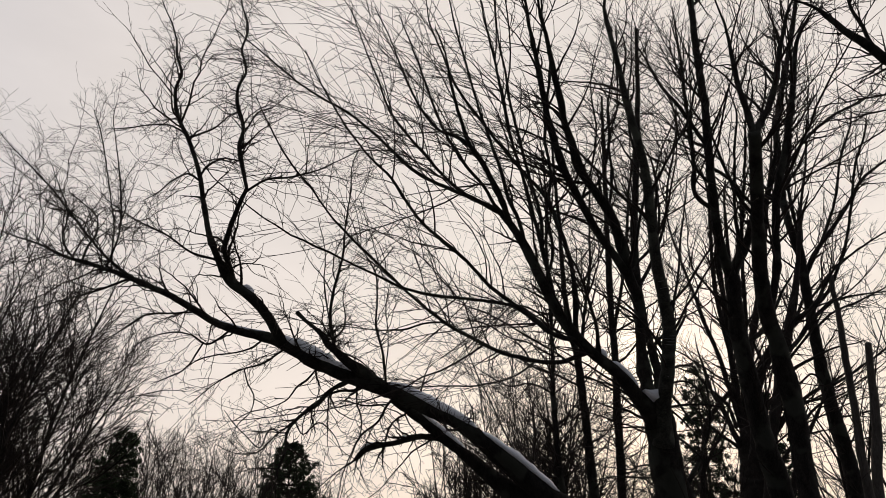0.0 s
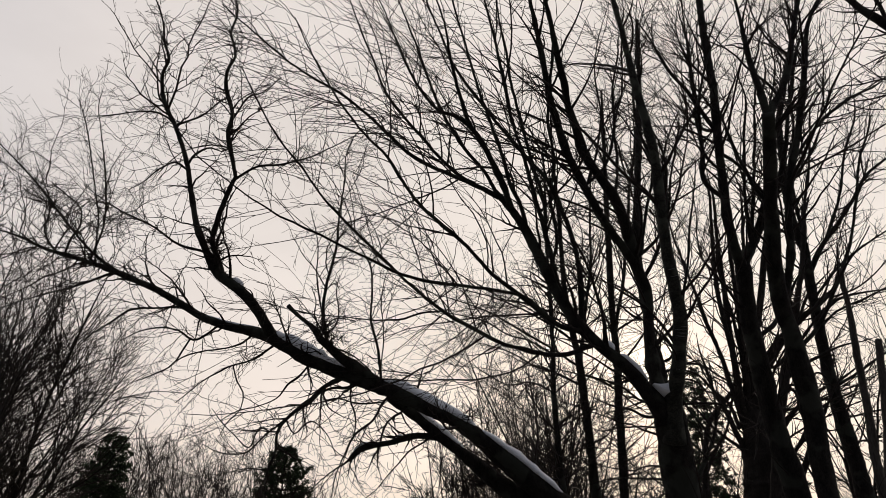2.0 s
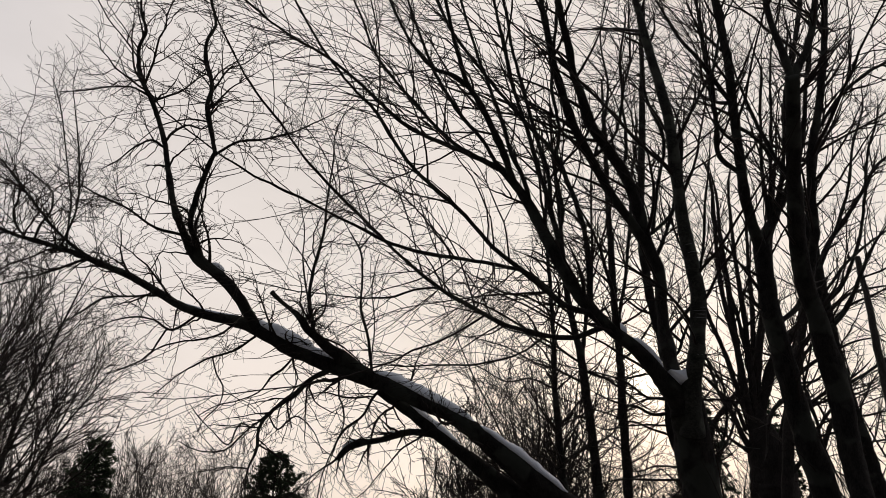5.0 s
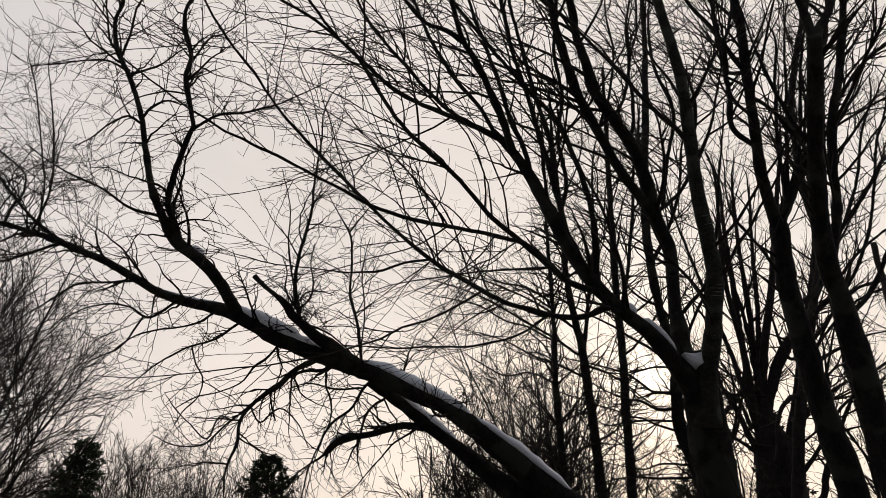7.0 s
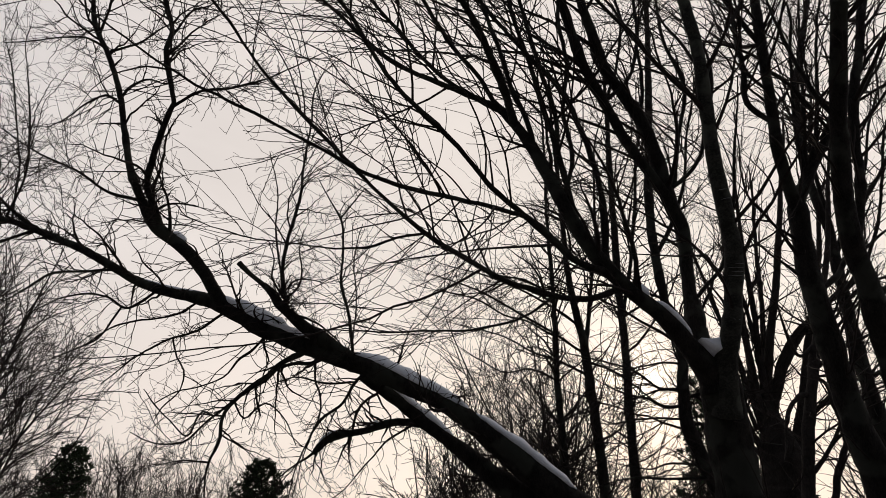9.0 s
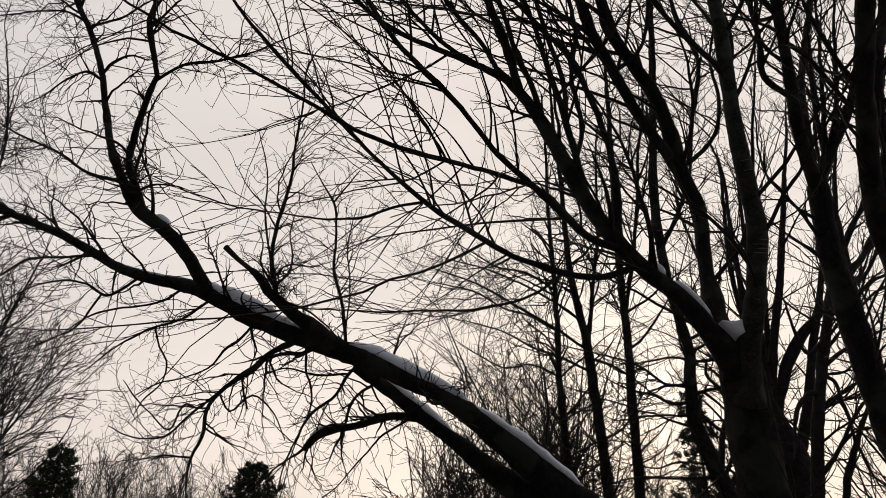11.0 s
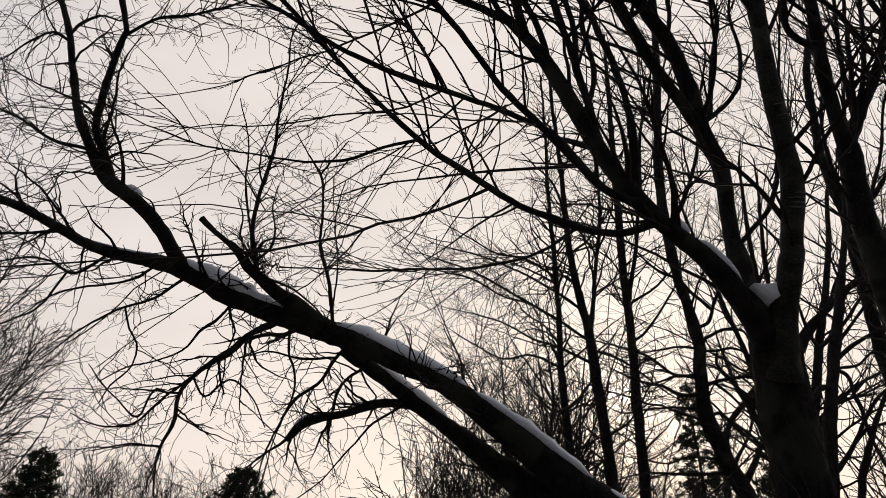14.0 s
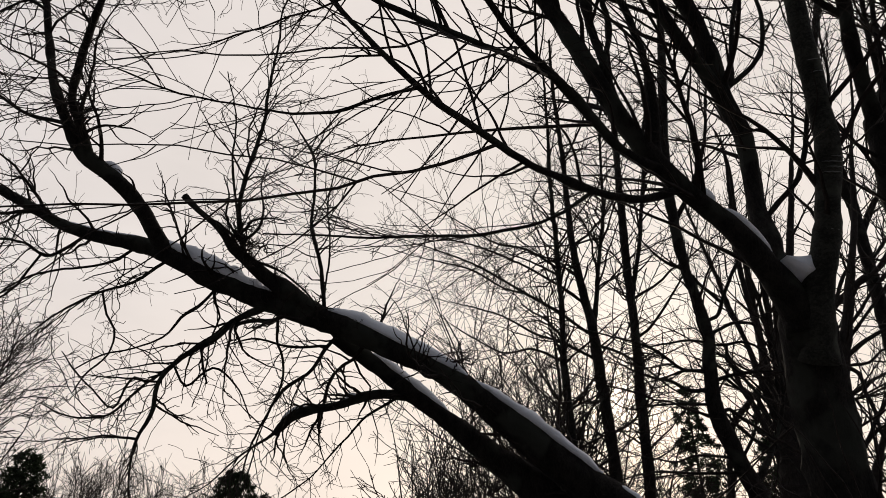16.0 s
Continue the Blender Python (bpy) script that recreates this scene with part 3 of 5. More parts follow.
limb(leaning_tree, "branch", [(-3.49, 12.55, 4.88, 0.013), (-3.39, 12.55, 4.59, 0.013), (-3.27, 12.55, 4.42, 0.013), (-3.28, 12.55, 4.14, 0.009), (-3.48, 12.55, 3.90, 0.009), (-3.56, 12.55, 3.71, 0.006)], 0.22, of=1)
limb(leaning_tree, "branch", [(-2.20, 12.33, 4.80, 0.016), (-2.31, 12.35, 4.66, 0.016), (-2.53, 12.36, 4.48, 0.016), (-2.63, 12.38, 4.32, 0.012), (-2.97, 12.40, 4.14, 0.009), (-3.27, 12.41, 4.07, 0.009), (-3.55, 12.43, 3.92, 0.006)], 0.22, of=42)
limb(leaning_tree, "branch", [(-2.69, 12.20, 3.71, 0.012), (-2.85, 12.24, 3.79, 0.012), (-3.01, 12.28, 3.48, 0.012), (-3.27, 12.32, 3.68, 0.009), (-3.50, 12.36, 3.89, 0.009), (-3.70, 12.40, 4.11, 0.006)], 0.22, of=29)
limb(leaning_tree, "branch", [(-3.16, 12.45, 5.42, 0.016), (-3.34, 12.45, 5.23, 0.016), (-3.60, 12.45, 5.14, 0.013), (-3.98, 12.45, 5.09, 0.013), (-4.32, 12.45, 4.96, 0.010), (-4.63, 12.45, 4.71, 0.006)], 0.22, of=1)
limb(leaning_tree, "branch", [(-2.44, 12.16, 3.88, 0.012), (-2.31, 12.19, 3.67, 0.012), (-2.07, 12.21, 3.87, 0.012), (-1.82, 12.24, 3.71, 0.009), (-1.63, 12.26, 3.36, 0.006)], 0.22, of=40)
limb(leaning_tree, "branch", [(-1.88, 12.05, 5.22, 0.019), (-2.00, 12.02, 5.39, 0.016), (-2.10, 12.00, 5.57, 0.013), (-2.09, 11.97, 5.82, 0.010), (-2.18, 11.95, 6.07, 0.006)], 0.8, of=22)
limb(leaning_tree, "branch", [(-1.90, 12.04, 5.25, 0.017), (-1.75, 12.07, 5.45, 0.016), (-1.72, 12.09, 5.70, 0.013), (-1.79, 12.12, 6.03, 0.010), (-1.75, 12.14, 6.36, 0.007)], 0.8, of=22)
limb(leaning_tree, "branch", [(-1.84, 12.05, 5.06, 0.019), (-1.66, 12.05, 5.00, 0.016), (-1.42, 12.05, 4.88, 0.012), (-1.17, 12.05, 4.68, 0.009), (-0.98, 12.05, 4.44, 0.006)], 0.6, of=22)
limb(leaning_tree, "branch", [(-1.91, 12.04, 5.37, 0.016), (-1.80, 11.97, 5.49, 0.013), (-1.60, 11.91, 5.49, 0.009), (-1.39, 11.84, 5.41, 0.006)], 0.8, of=22)
# forked maple: bends and girth of its stems
limb(forked_maple, "trunk", [(3.50, 10.15, -0.15, 0.440), (3.36, 10.16, 0.70, 0.310), (3.17, 10.18, 1.70, 0.240), (3.07, 10.16, 2.29, 0.226), (3.01, 10.08, 2.69, 0.222), (2.93, 9.94, 3.10, 0.212), (2.86, 9.78, 3.46, 0.200), (2.82, 9.70, 3.66, 0.150), (2.81, 9.70, 3.80, 0.100)])
limb(forked_maple, "limb", [(2.84, 9.76, 3.30, 0.150), (2.66, 9.57, 3.56, 0.122), (2.43, 9.45, 3.80, 0.096), (2.20, 9.36, 4.03, 0.080), (1.96, 9.29, 4.20, 0.075), (1.73, 9.22, 4.41, 0.071), (1.51, 9.16, 4.71, 0.072), (1.32, 9.12, 5.10, 0.073), (1.10, 9.09, 5.58, 0.065), (0.87, 9.09, 6.03, 0.051), (0.67, 9.10, 6.30, 0.041)], goes_on=True)
limb(forked_maple, "branch", [(0.72, 9.10, 6.22, 0.041), (0.33, 9.10, 6.44, 0.031), (-0.06, 9.08, 6.62, 0.026), (-0.52, 9.02, 6.88, 0.024), (-0.85, 8.93, 7.18, 0.021), (-1.19, 8.82, 7.44, 0.019), (-1.48, 8.71, 7.61, 0.016), (-1.83, 8.55, 7.75, 0.016), (-2.19, 8.34, 7.91, 0.013), (-2.52, 8.08, 8.06, 0.010), (-2.87, 7.70, 8.20, 0.007)], of=1)
limb(forked_maple, "branch", [(0.89, 9.09, 5.99, 0.043), (0.71, 8.68, 6.21, 0.039), (0.53, 8.34, 6.36, 0.036), (0.36, 8.03, 6.47, 0.032), (0.26, 7.83, 6.51, 0.029), (0.17, 7.55, 6.60, 0.024), (0.11, 7.32, 6.66, 0.021), (0.02, 6.92, 6.73, 0.016), (-0.06, 6.46, 6.75, 0.011), (-0.18, 5.89, 6.65, 0.007)], 0.3, of=1)
limb(forked_maple, "branch", [(0.28, 7.87, 6.50, 0.023), (0.10, 7.81, 6.60, 0.023), (-0.10, 7.76, 6.65, 0.020), (-0.24, 7.70, 6.78, 0.018), (-0.35, 7.64, 6.92, 0.016), (-0.54, 7.58, 7.31, 0.014), (-0.72, 7.53, 7.80, 0.009), (-0.99, 7.47, 8.41, 0.007)], of=1)
limb(forked_maple, "branch", [(0.69, 9.10, 6.27, 0.026), (0.53, 9.01, 6.55, 0.023), (0.26, 8.91, 6.84, 0.023), (0.09, 8.83, 7.07, 0.021), (-0.08, 8.74, 7.37, 0.021), (-0.20, 8.65, 7.67, 0.018), (-0.32, 8.56, 8.02, 0.016), (-0.48, 8.45, 8.45, 0.013), (-0.72, 8.30, 9.03, 0.008)], of=1)
limb(forked_maple, "branch", [(1.77, 9.23, 4.37, 0.038), (1.39, 9.00, 4.39, 0.032), (1.07, 8.74, 4.54, 0.029), (0.83, 8.55, 4.63, 0.026), (0.53, 8.31, 4.76, 0.024), (0.31, 8.10, 4.91, 0.021), (0.07, 7.86, 5.06, 0.021), (-0.17, 7.66, 5.17, 0.018), (-0.37, 7.46, 5.29, 0.018), (-0.53, 7.27, 5.45, 0.016), (-0.66, 7.11, 5.58, 0.015), (-0.83, 6.94, 5.69, 0.013), (-0.98, 6.77, 5.80, 0.011), (-1.09, 6.65, 5.89, 0.011), (-1.25, 6.44, 6.06, 0.009), (-1.41, 6.22, 6.27, 0.007), (-1.52, 6.03, 6.47, 0.005)], 0.9, of=1)
limb(forked_maple, "branch", [(1.22, 8.86, 4.47, 0.025), (0.94, 8.61, 4.58, 0.022), (0.53, 8.32, 4.55, 0.019), (0.15, 8.07, 4.50, 0.018), (-0.21, 7.84, 4.45, 0.018), (-0.54, 7.64, 4.47, 0.015), (-0.82, 7.47, 4.55, 0.013), (-1.08, 7.34, 4.62, 0.011), (-1.48, 7.18, 4.77, 0.011), (-1.84, 7.08, 4.92, 0.009), (-2.17, 7.03, 5.13, 0.007), (-2.54, 7.02, 5.44, 0.007), (-2.93, 7.06, 5.93, 0.006)], 0.75, of=1)
limb(forked_maple, "branch", [(1.90, 9.27, 4.26, 0.035), (1.57, 9.15, 4.09, 0.030), (1.25, 9.01, 4.01, 0.027), (1.01, 8.90, 4.01, 0.024), (0.60, 8.69, 4.07, 0.024), (0.27, 8.50, 4.18, 0.023), (-0.00, 8.34, 4.28, 0.021), (-0.18, 8.21, 4.37, 0.019), (-0.41, 8.05, 4.51, 0.016), (-0.66, 7.85, 4.69, 0.016), (-0.90, 7.65, 4.86, 0.014), (-1.13, 7.45, 5.02, 0.014), (-1.35, 7.23, 5.22, 0.011), (-1.56, 6.99, 5.44, 0.011), (-1.72, 6.81, 5.57, 0.009), (-1.84, 6.64, 5.73, 0.009), (-1.93, 6.49, 5.88, 0.007), (-2.04, 6.27, 6.06, 0.005)], of=1)
limb(forked_maple, "branch", [(-0.05, 8.30, 4.30, 0.012), (-0.29, 8.42, 4.32, 0.011), (-0.48, 8.48, 4.27, 0.011), (-0.74, 8.53, 4.27, 0.009), (-1.12, 8.50, 4.29, 0.006), (-1.46, 8.38, 4.27, 0.006), (-1.77, 8.14, 4.26, 0.004), (-1.96, 7.90, 4.24, 0.004)], 1.1, of=1)
limb(forked_maple, "branch", [(1.12, 8.95, 4.01, 0.013), (0.84, 8.99, 3.84, 0.011), (0.45, 9.03, 3.74, 0.011), (-0.04, 9.07, 3.73, 0.009), (-0.60, 9.11, 3.72, 0.007), (-1.05, 9.15, 3.76, 0.004)], 1.2, of=1)
limb(forked_maple, "branch", [(2.71, 9.66, 3.29, 0.094), (2.74, 9.76, 3.74, 0.088), (2.74, 9.82, 4.18, 0.080), (2.77, 9.86, 4.74, 0.075), (2.77, 9.85, 5.24, 0.083), (2.67, 9.82, 5.61, 0.084), (2.56, 9.75, 6.12, 0.080), (2.43, 9.67, 6.50, 0.078), (2.22, 9.58, 6.78, 0.070), (1.99, 9.46, 7.09, 0.064), (1.88, 9.32, 7.44, 0.059), (1.77, 9.17, 7.75, 0.053), (1.69, 9.00, 8.05, 0.050), (1.61, 8.84, 8.31, 0.045), (1.48, 8.53, 8.69, 0.033), (1.29, 8.06, 9.08, 0.019)], of=1)
limb(forked_maple, "branch", [(2.69, 9.83, 5.54, 0.070), (2.42, 9.69, 5.91, 0.060), (2.19, 9.58, 6.20, 0.060), (1.96, 9.44, 6.60, 0.057), (1.76, 9.30, 7.00, 0.055), (1.61, 9.16, 7.47, 0.053), (1.51, 9.06, 7.83, 0.047), (1.44, 8.95, 8.19, 0.045), (1.35, 8.81, 8.71, 0.034), (1.22, 8.63, 9.40, 0.023)], of=1)
limb(forked_maple, "branch", [(2.66, 9.82, 5.65, 0.030), (3.00, 9.84, 5.93, 0.025), (3.18, 9.86, 6.23, 0.022), (3.28, 9.88, 6.66, 0.020), (3.30, 9.90, 7.21, 0.015), (3.49, 9.92, 7.88, 0.012)], of=1)
limb(forked_maple, "branch", [(2.76, 9.82, 5.73, 0.025), (2.92, 9.86, 6.39, 0.023), (3.10, 9.89, 7.38, 0.024), (2.99, 9.92, 7.78, 0.021), (2.96, 9.96, 8.29, 0.019), (3.03, 9.99, 8.94, 0.016), (3.18, 10.02, 9.75, 0.013)], of=1)
limb(forked_maple, "limb", [(2.88, 9.80, 3.15, 0.150), (2.83, 9.55, 3.50, 0.120), (2.84, 9.34, 3.79, 0.093), (2.87, 9.20, 4.11, 0.084), (2.89, 9.02, 4.54, 0.086), (2.83, 8.89, 4.87, 0.080), (2.77, 8.78, 5.14, 0.075), (2.70, 8.63, 5.60, 0.071), (2.67, 8.53, 5.89, 0.069), (2.64, 8.43, 6.25, 0.065), (2.60, 8.35, 6.56, 0.061), (2.53, 8.27, 6.88, 0.056), (2.46, 8.19, 7.20, 0.052), (2.40, 8.12, 7.55, 0.047), (2.31, 8.01, 8.12, 0.036), (2.21, 7.90, 8.91, 0.021)], mat=BARK_PALE)
limb(forked_maple, "branch", [(2.66, 8.49, 6.05, 0.022), (2.94, 8.59, 6.61, 0.020), (3.18, 8.69, 7.02, 0.021), (3.49, 8.79, 7.54, 0.019), (3.72, 8.89, 8.18, 0.017), (4.03, 8.99, 8.88, 0.012)], of=15)
limb(forked_maple, "branch", [(2.75, 9.83, 4.33, 0.023), (2.91, 9.81, 4.51, 0.023), (3.09, 9.78, 4.74, 0.021), (3.19, 9.76, 4.98, 0.020), (3.27, 9.73, 5.26, 0.019), (3.37, 9.72, 5.62, 0.017), (3.44, 9.70, 6.10, 0.015), (3.58, 9.68, 6.62, 0.011), (3.70, 9.66, 7.20, 0.007)], 0.5, of=1)
limb(forked_maple, "branch", [(1.08, 9.09, 5.62, 0.030), (1.01, 9.02, 5.97, 0.028), (0.86, 8.94, 6.33, 0.025), (0.78, 8.87, 6.71, 0.023), (0.65, 8.79, 7.13, 0.021), (0.50, 8.72, 7.57, 0.019), (0.37, 8.64, 8.03, 0.016), (0.17, 8.57, 8.79, 0.014), (-0.01, 8.49, 9.71, 0.009)], of=1)
limb(forked_maple, "branch", [(1.49, 9.16, 4.74, 0.031), (1.34, 9.11, 5.45, 0.030), (1.22, 9.06, 6.08, 0.028), (1.06, 9.01, 6.74, 0.024), (0.91, 8.96, 7.37, 0.022), (0.83, 8.91, 7.94, 0.022), (0.74, 8.86, 8.55, 0.020), (0.58, 8.81, 9.39, 0.015), (0.45, 8.76, 10.41, 0.009)], of=1)
limb(forked_maple, "branch", [(1.32, 9.12, 5.10, 0.024), (1.44, 9.08, 5.57, 0.022), (1.38, 9.04, 6.14, 0.023), (1.45, 9.01, 6.75, 0.021), (1.39, 8.97, 7.39, 0.022), (1.46, 8.93, 7.98, 0.022), (1.54, 8.89, 8.70, 0.020), (1.48, 8.86, 9.58, 0.015), (1.47, 8.82, 10.65, 0.009)], of=1)
limb(forked_maple, "branch", [(1.96, 9.44, 6.60, 0.025), (2.29, 9.51, 6.99, 0.022), (2.50, 9.59, 7.68, 0.020), (2.56, 9.66, 8.42, 0.018), (2.75, 9.74, 9.22, 0.013)], of=1)
limb(forked_maple, "branch", [(0.55, 9.10, 6.32, 0.023), (0.20, 8.99, 6.47, 0.023), (-0.12, 8.86, 6.72, 0.021), (-0.35, 8.76, 6.96, 0.021), (-0.55, 8.67, 7.17, 0.018), (-0.74, 8.58, 7.38, 0.018), (-0.88, 8.50, 7.63, 0.015), (-1.01, 8.39, 7.99, 0.013), (-1.19, 8.26, 8.39, 0.010), (-1.40, 8.10, 8.95, 0.008)], 1.1, of=1)
limb(forked_maple, "branch", [(1.71, 9.22, 4.44, 0.036), (1.73, 9.16, 4.96, 0.034), (1.69, 9.11, 5.49, 0.030), (1.56, 9.05, 5.96, 0.028), (1.39, 9.00, 6.41, 0.026), (1.11, 8.94, 6.74, 0.023), (0.86, 8.89, 7.04, 0.021), (0.60, 8.83, 7.38, 0.021), (0.37, 8.78, 7.72, 0.019), (0.20, 8.73, 7.97, 0.019), (-0.04, 8.67, 8.51, 0.014), (-0.29, 8.62, 9.23, 0.011)], 0.6, of=1)
limb(forked_maple, "branch", [(1.32, 9.10, 5.56, 0.027), (1.31, 9.03, 6.06, 0.025), (1.18, 8.97, 6.71, 0.023), (1.04, 8.90, 7.32, 0.021), (0.92, 8.83, 7.87, 0.019), (0.85, 8.77, 8.36, 0.017), (0.74, 8.70, 9.06, 0.011)], 0.6, of=1)
limb(forked_maple, "branch", [(2.43, 9.67, 6.50, 0.022), (2.56, 9.72, 7.15, 0.020), (2.58, 9.77, 7.84, 0.018), (2.78, 9.82, 8.57, 0.016), (2.86, 9.87, 9.36, 0.013)], of=1)
limb(forked_maple, "branch", [(1.98, 9.45, 6.57, 0.019), (2.21, 9.55, 7.28, 0.017), (2.34, 9.65, 8.01, 0.015), (2.34, 9.75, 8.69, 0.012), (2.51, 9.85, 9.66, 0.010)], of=1)
# right maple: bends and girth of its stems
limb(right_maple, "trunk", [(6.30, 10.80, -0.15, 0.496), (5.76, 10.70, 0.63, 0.336), (4.69, 10.50, 2.09, 0.178), (4.64, 10.47, 2.68, 0.159), (4.55, 10.44, 3.16, 0.151), (4.47, 10.41, 3.64, 0.142), (4.43, 10.39, 4.11, 0.132), (4.39, 10.36, 4.67, 0.125), (4.40, 10.33, 5.34, 0.113), (4.40, 10.30, 5.77, 0.119)])
limb(right_maple, "limb", [(4.40, 10.31, 5.69, 0.095), (4.24, 10.10, 6.06, 0.077), (4.15, 9.97, 6.40, 0.072), (4.11, 9.85, 6.83, 0.069), (4.10, 9.76, 7.30, 0.067), (4.13, 9.72, 7.82, 0.066), (4.16, 9.71, 8.39, 0.064), (4.19, 9.74, 9.04, 0.060), (4.27, 9.82, 9.90, 0.059), (4.39, 10.00, 11.20, 0.042), (4.65, 10.31, 12.98, 0.023)])
limb(right_maple, "limb", [(4.40, 10.30, 5.77, 0.081), (4.73, 10.33, 6.33, 0.059), (4.99, 10.37, 6.75, 0.052), (5.26, 10.40, 7.33, 0.044), (5.55, 10.43, 8.14, 0.036), (5.84, 10.47, 9.13, 0.031), (6.24, 10.50, 10.21, 0.021)])
limb(right_maple, "branch", [(4.11, 9.75, 7.39, 0.029), (4.44, 9.85, 7.19, 0.026), (4.63, 9.95, 7.00, 0.027), (4.82, 10.05, 6.81, 0.024)], 0.3, of=1)
limb(right_maple, "branch", [(4.12, 9.72, 7.72, 0.033), (3.93, 9.67, 8.07, 0.030), (3.74, 9.62, 8.41, 0.027), (3.50, 9.57, 8.71, 0.025), (3.31, 9.52, 9.12, 0.019)], of=1)
limb(right_maple, "branch", [(4.11, 9.80, 7.09, 0.023), (3.95, 9.85, 7.36, 0.021), (3.90, 9.90, 7.87, 0.018), (3.99, 9.95, 8.61, 0.016), (4.06, 10.00, 9.41, 0.013)], of=1)
limb(right_maple, "limb", [(4.39, 10.36, 4.67, 0.038), (4.73, 10.46, 4.90, 0.034), (5.04, 10.56, 5.26, 0.032)], 0.4)
limb(right_maple, "branch", [(4.13, 9.89, 6.67, 0.032), (3.90, 9.91, 6.91, 0.035), (3.94, 9.93, 7.52, 0.033), (3.97, 9.95, 8.21, 0.028), (4.00, 9.97, 8.95, 0.026), (4.05, 9.99, 9.74, 0.020)], of=1)
limb(right_maple, "branch", [(4.61, 10.32, 6.13, 0.036), (4.59, 10.27, 6.69, 0.029), (4.65, 10.22, 7.33, 0.024), (4.75, 10.17, 8.01, 0.020), (4.87, 10.12, 8.73, 0.014)], of=2)
limb(right_maple, "branch", [(4.61, 10.32, 6.18, 0.031), (4.76, 10.34, 6.91, 0.027), (4.95, 10.37, 7.73, 0.023), (5.13, 10.39, 8.63, 0.018), (5.34, 10.42, 9.50, 0.012)], of=2)
limb(right_maple, "branch", [(4.64, 10.32, 6.18, 0.031), (4.95, 10.37, 6.95, 0.027), (5.16, 10.42, 7.79, 0.023), (5.41, 10.47, 8.72, 0.018), (5.72, 10.52, 9.75, 0.013)], of=2)
limb(right_maple, "limb", [(4.40, 10.33, 5.28, 0.020), (4.10, 10.28, 5.45, 0.017), (3.93, 10.23, 5.63, 0.015), (3.78, 10.18, 5.79, 0.012), (3.73, 10.13, 6.09, 0.010)])
# twin topped maple: bends and girth of its stems
limb(twin_topped_maple, "trunk", [(6.60, 9.90, -0.15, 0.367), (5.99, 9.87, 0.61, 0.248), (4.77, 9.80, 2.04, 0.130), (4.79, 9.98, 2.83, 0.124), (4.81, 9.99, 3.56, 0.138), (4.75, 9.93, 4.10, 0.138), (4.67, 9.82, 4.60, 0.117), (4.55, 9.67, 5.05, 0.109), (4.46, 9.48, 5.48, 0.100), (4.40, 9.23, 5.93, 0.095), (4.31, 8.84, 6.44, 0.087), (4.20, 8.48, 6.78, 0.080), (4.10, 8.20, 6.97, 0.081)])
limb(twin_topped_maple, "limb", [(4.12, 8.25, 6.94, 0.054), (4.10, 8.23, 7.34, 0.045), (4.04, 8.20, 7.63, 0.038), (4.00, 8.18, 8.17, 0.029), (3.97, 8.15, 8.90, 0.016)])
limb(twin_topped_maple, "limb", [(4.12, 8.25, 6.94, 0.054), (4.40, 8.28, 7.42, 0.048), (4.57, 8.30, 7.79, 0.044), (4.77, 8.33, 8.46, 0.035), (5.12, 8.35, 9.38, 0.020)])
limb(twin_topped_maple, "limb", [(4.58, 9.71, 4.93, 0.057), (4.79, 9.69, 5.60, 0.054), (4.89, 9.68, 6.22, 0.055), (5.03, 9.66, 6.89, 0.060), (5.26, 9.65, 7.60, 0.053), (5.49, 9.64, 8.36, 0.049), (5.69, 9.62, 9.07, 0.044), (5.97, 9.61, 9.94, 0.029)])
limb(twin_topped_maple, "branch", [(5.09, 9.66, 7.08, 0.029), (5.43, 9.71, 7.56, 0.027), (5.90, 9.76, 8.09, 0.024), (6.33, 9.81, 8.44, 0.022), (6.95, 9.86, 8.81, 0.013)], of=3)
limb(twin_topped_maple, "limb", [(4.71, 9.87, 4.37, 0.036), (4.94, 9.84, 4.57, 0.031), (5.23, 9.80, 4.99, 0.026), (5.56, 9.77, 5.50, 0.019)])
limb(twin_topped_maple, "limb", [(4.37, 9.09, 6.11, 0.033), (4.18, 9.05, 6.40, 0.027), (4.07, 9.02, 6.71, 0.023), (3.97, 8.99, 6.98, 0.019), (3.90, 8.95, 7.22, 0.016), (3.82, 8.92, 7.63, 0.012), (3.75, 8.89, 8.19, 0.010)], 0.5)
# slanting maple: bends and girth of its stems
limb(slanting_maple, "trunk", [(10.95, 19.00, -0.15, 0.297), (10.70, 19.00, 2.45, 0.238), (10.46, 18.97, 3.48, 0.212), (10.37, 18.94, 4.61, 0.191), (10.24, 18.91, 5.77, 0.179), (10.18, 18.89, 6.99, 0.157), (10.18, 18.86, 8.10, 0.143), (10.19, 18.83, 9.27, 0.128), (10.22, 18.80, 10.31, 0.111)])
limb(slanting_maple, "limb", [(10.20, 18.81, 10.13, 0.109), (10.04, 18.79, 11.40, 0.101), (10.14, 18.78, 12.94, 0.098), (10.27, 18.76, 14.15, 0.094), (10.83, 18.75, 16.09, 0.085), (11.36, 18.73, 17.69, 0.075), (11.94, 18.72, 19.63, 0.065), (12.52, 18.71, 21.71, 0.047)])
limb(slanting_maple, "limb", [(10.19, 18.83, 9.27, 0.081), (10.73, 18.91, 10.19, 0.066), (11.32, 18.99, 10.87, 0.056), (12.07, 19.07, 11.76, 0.051), (12.76, 19.15, 12.69, 0.047), (13.77, 19.23, 13.46, 0.030)])
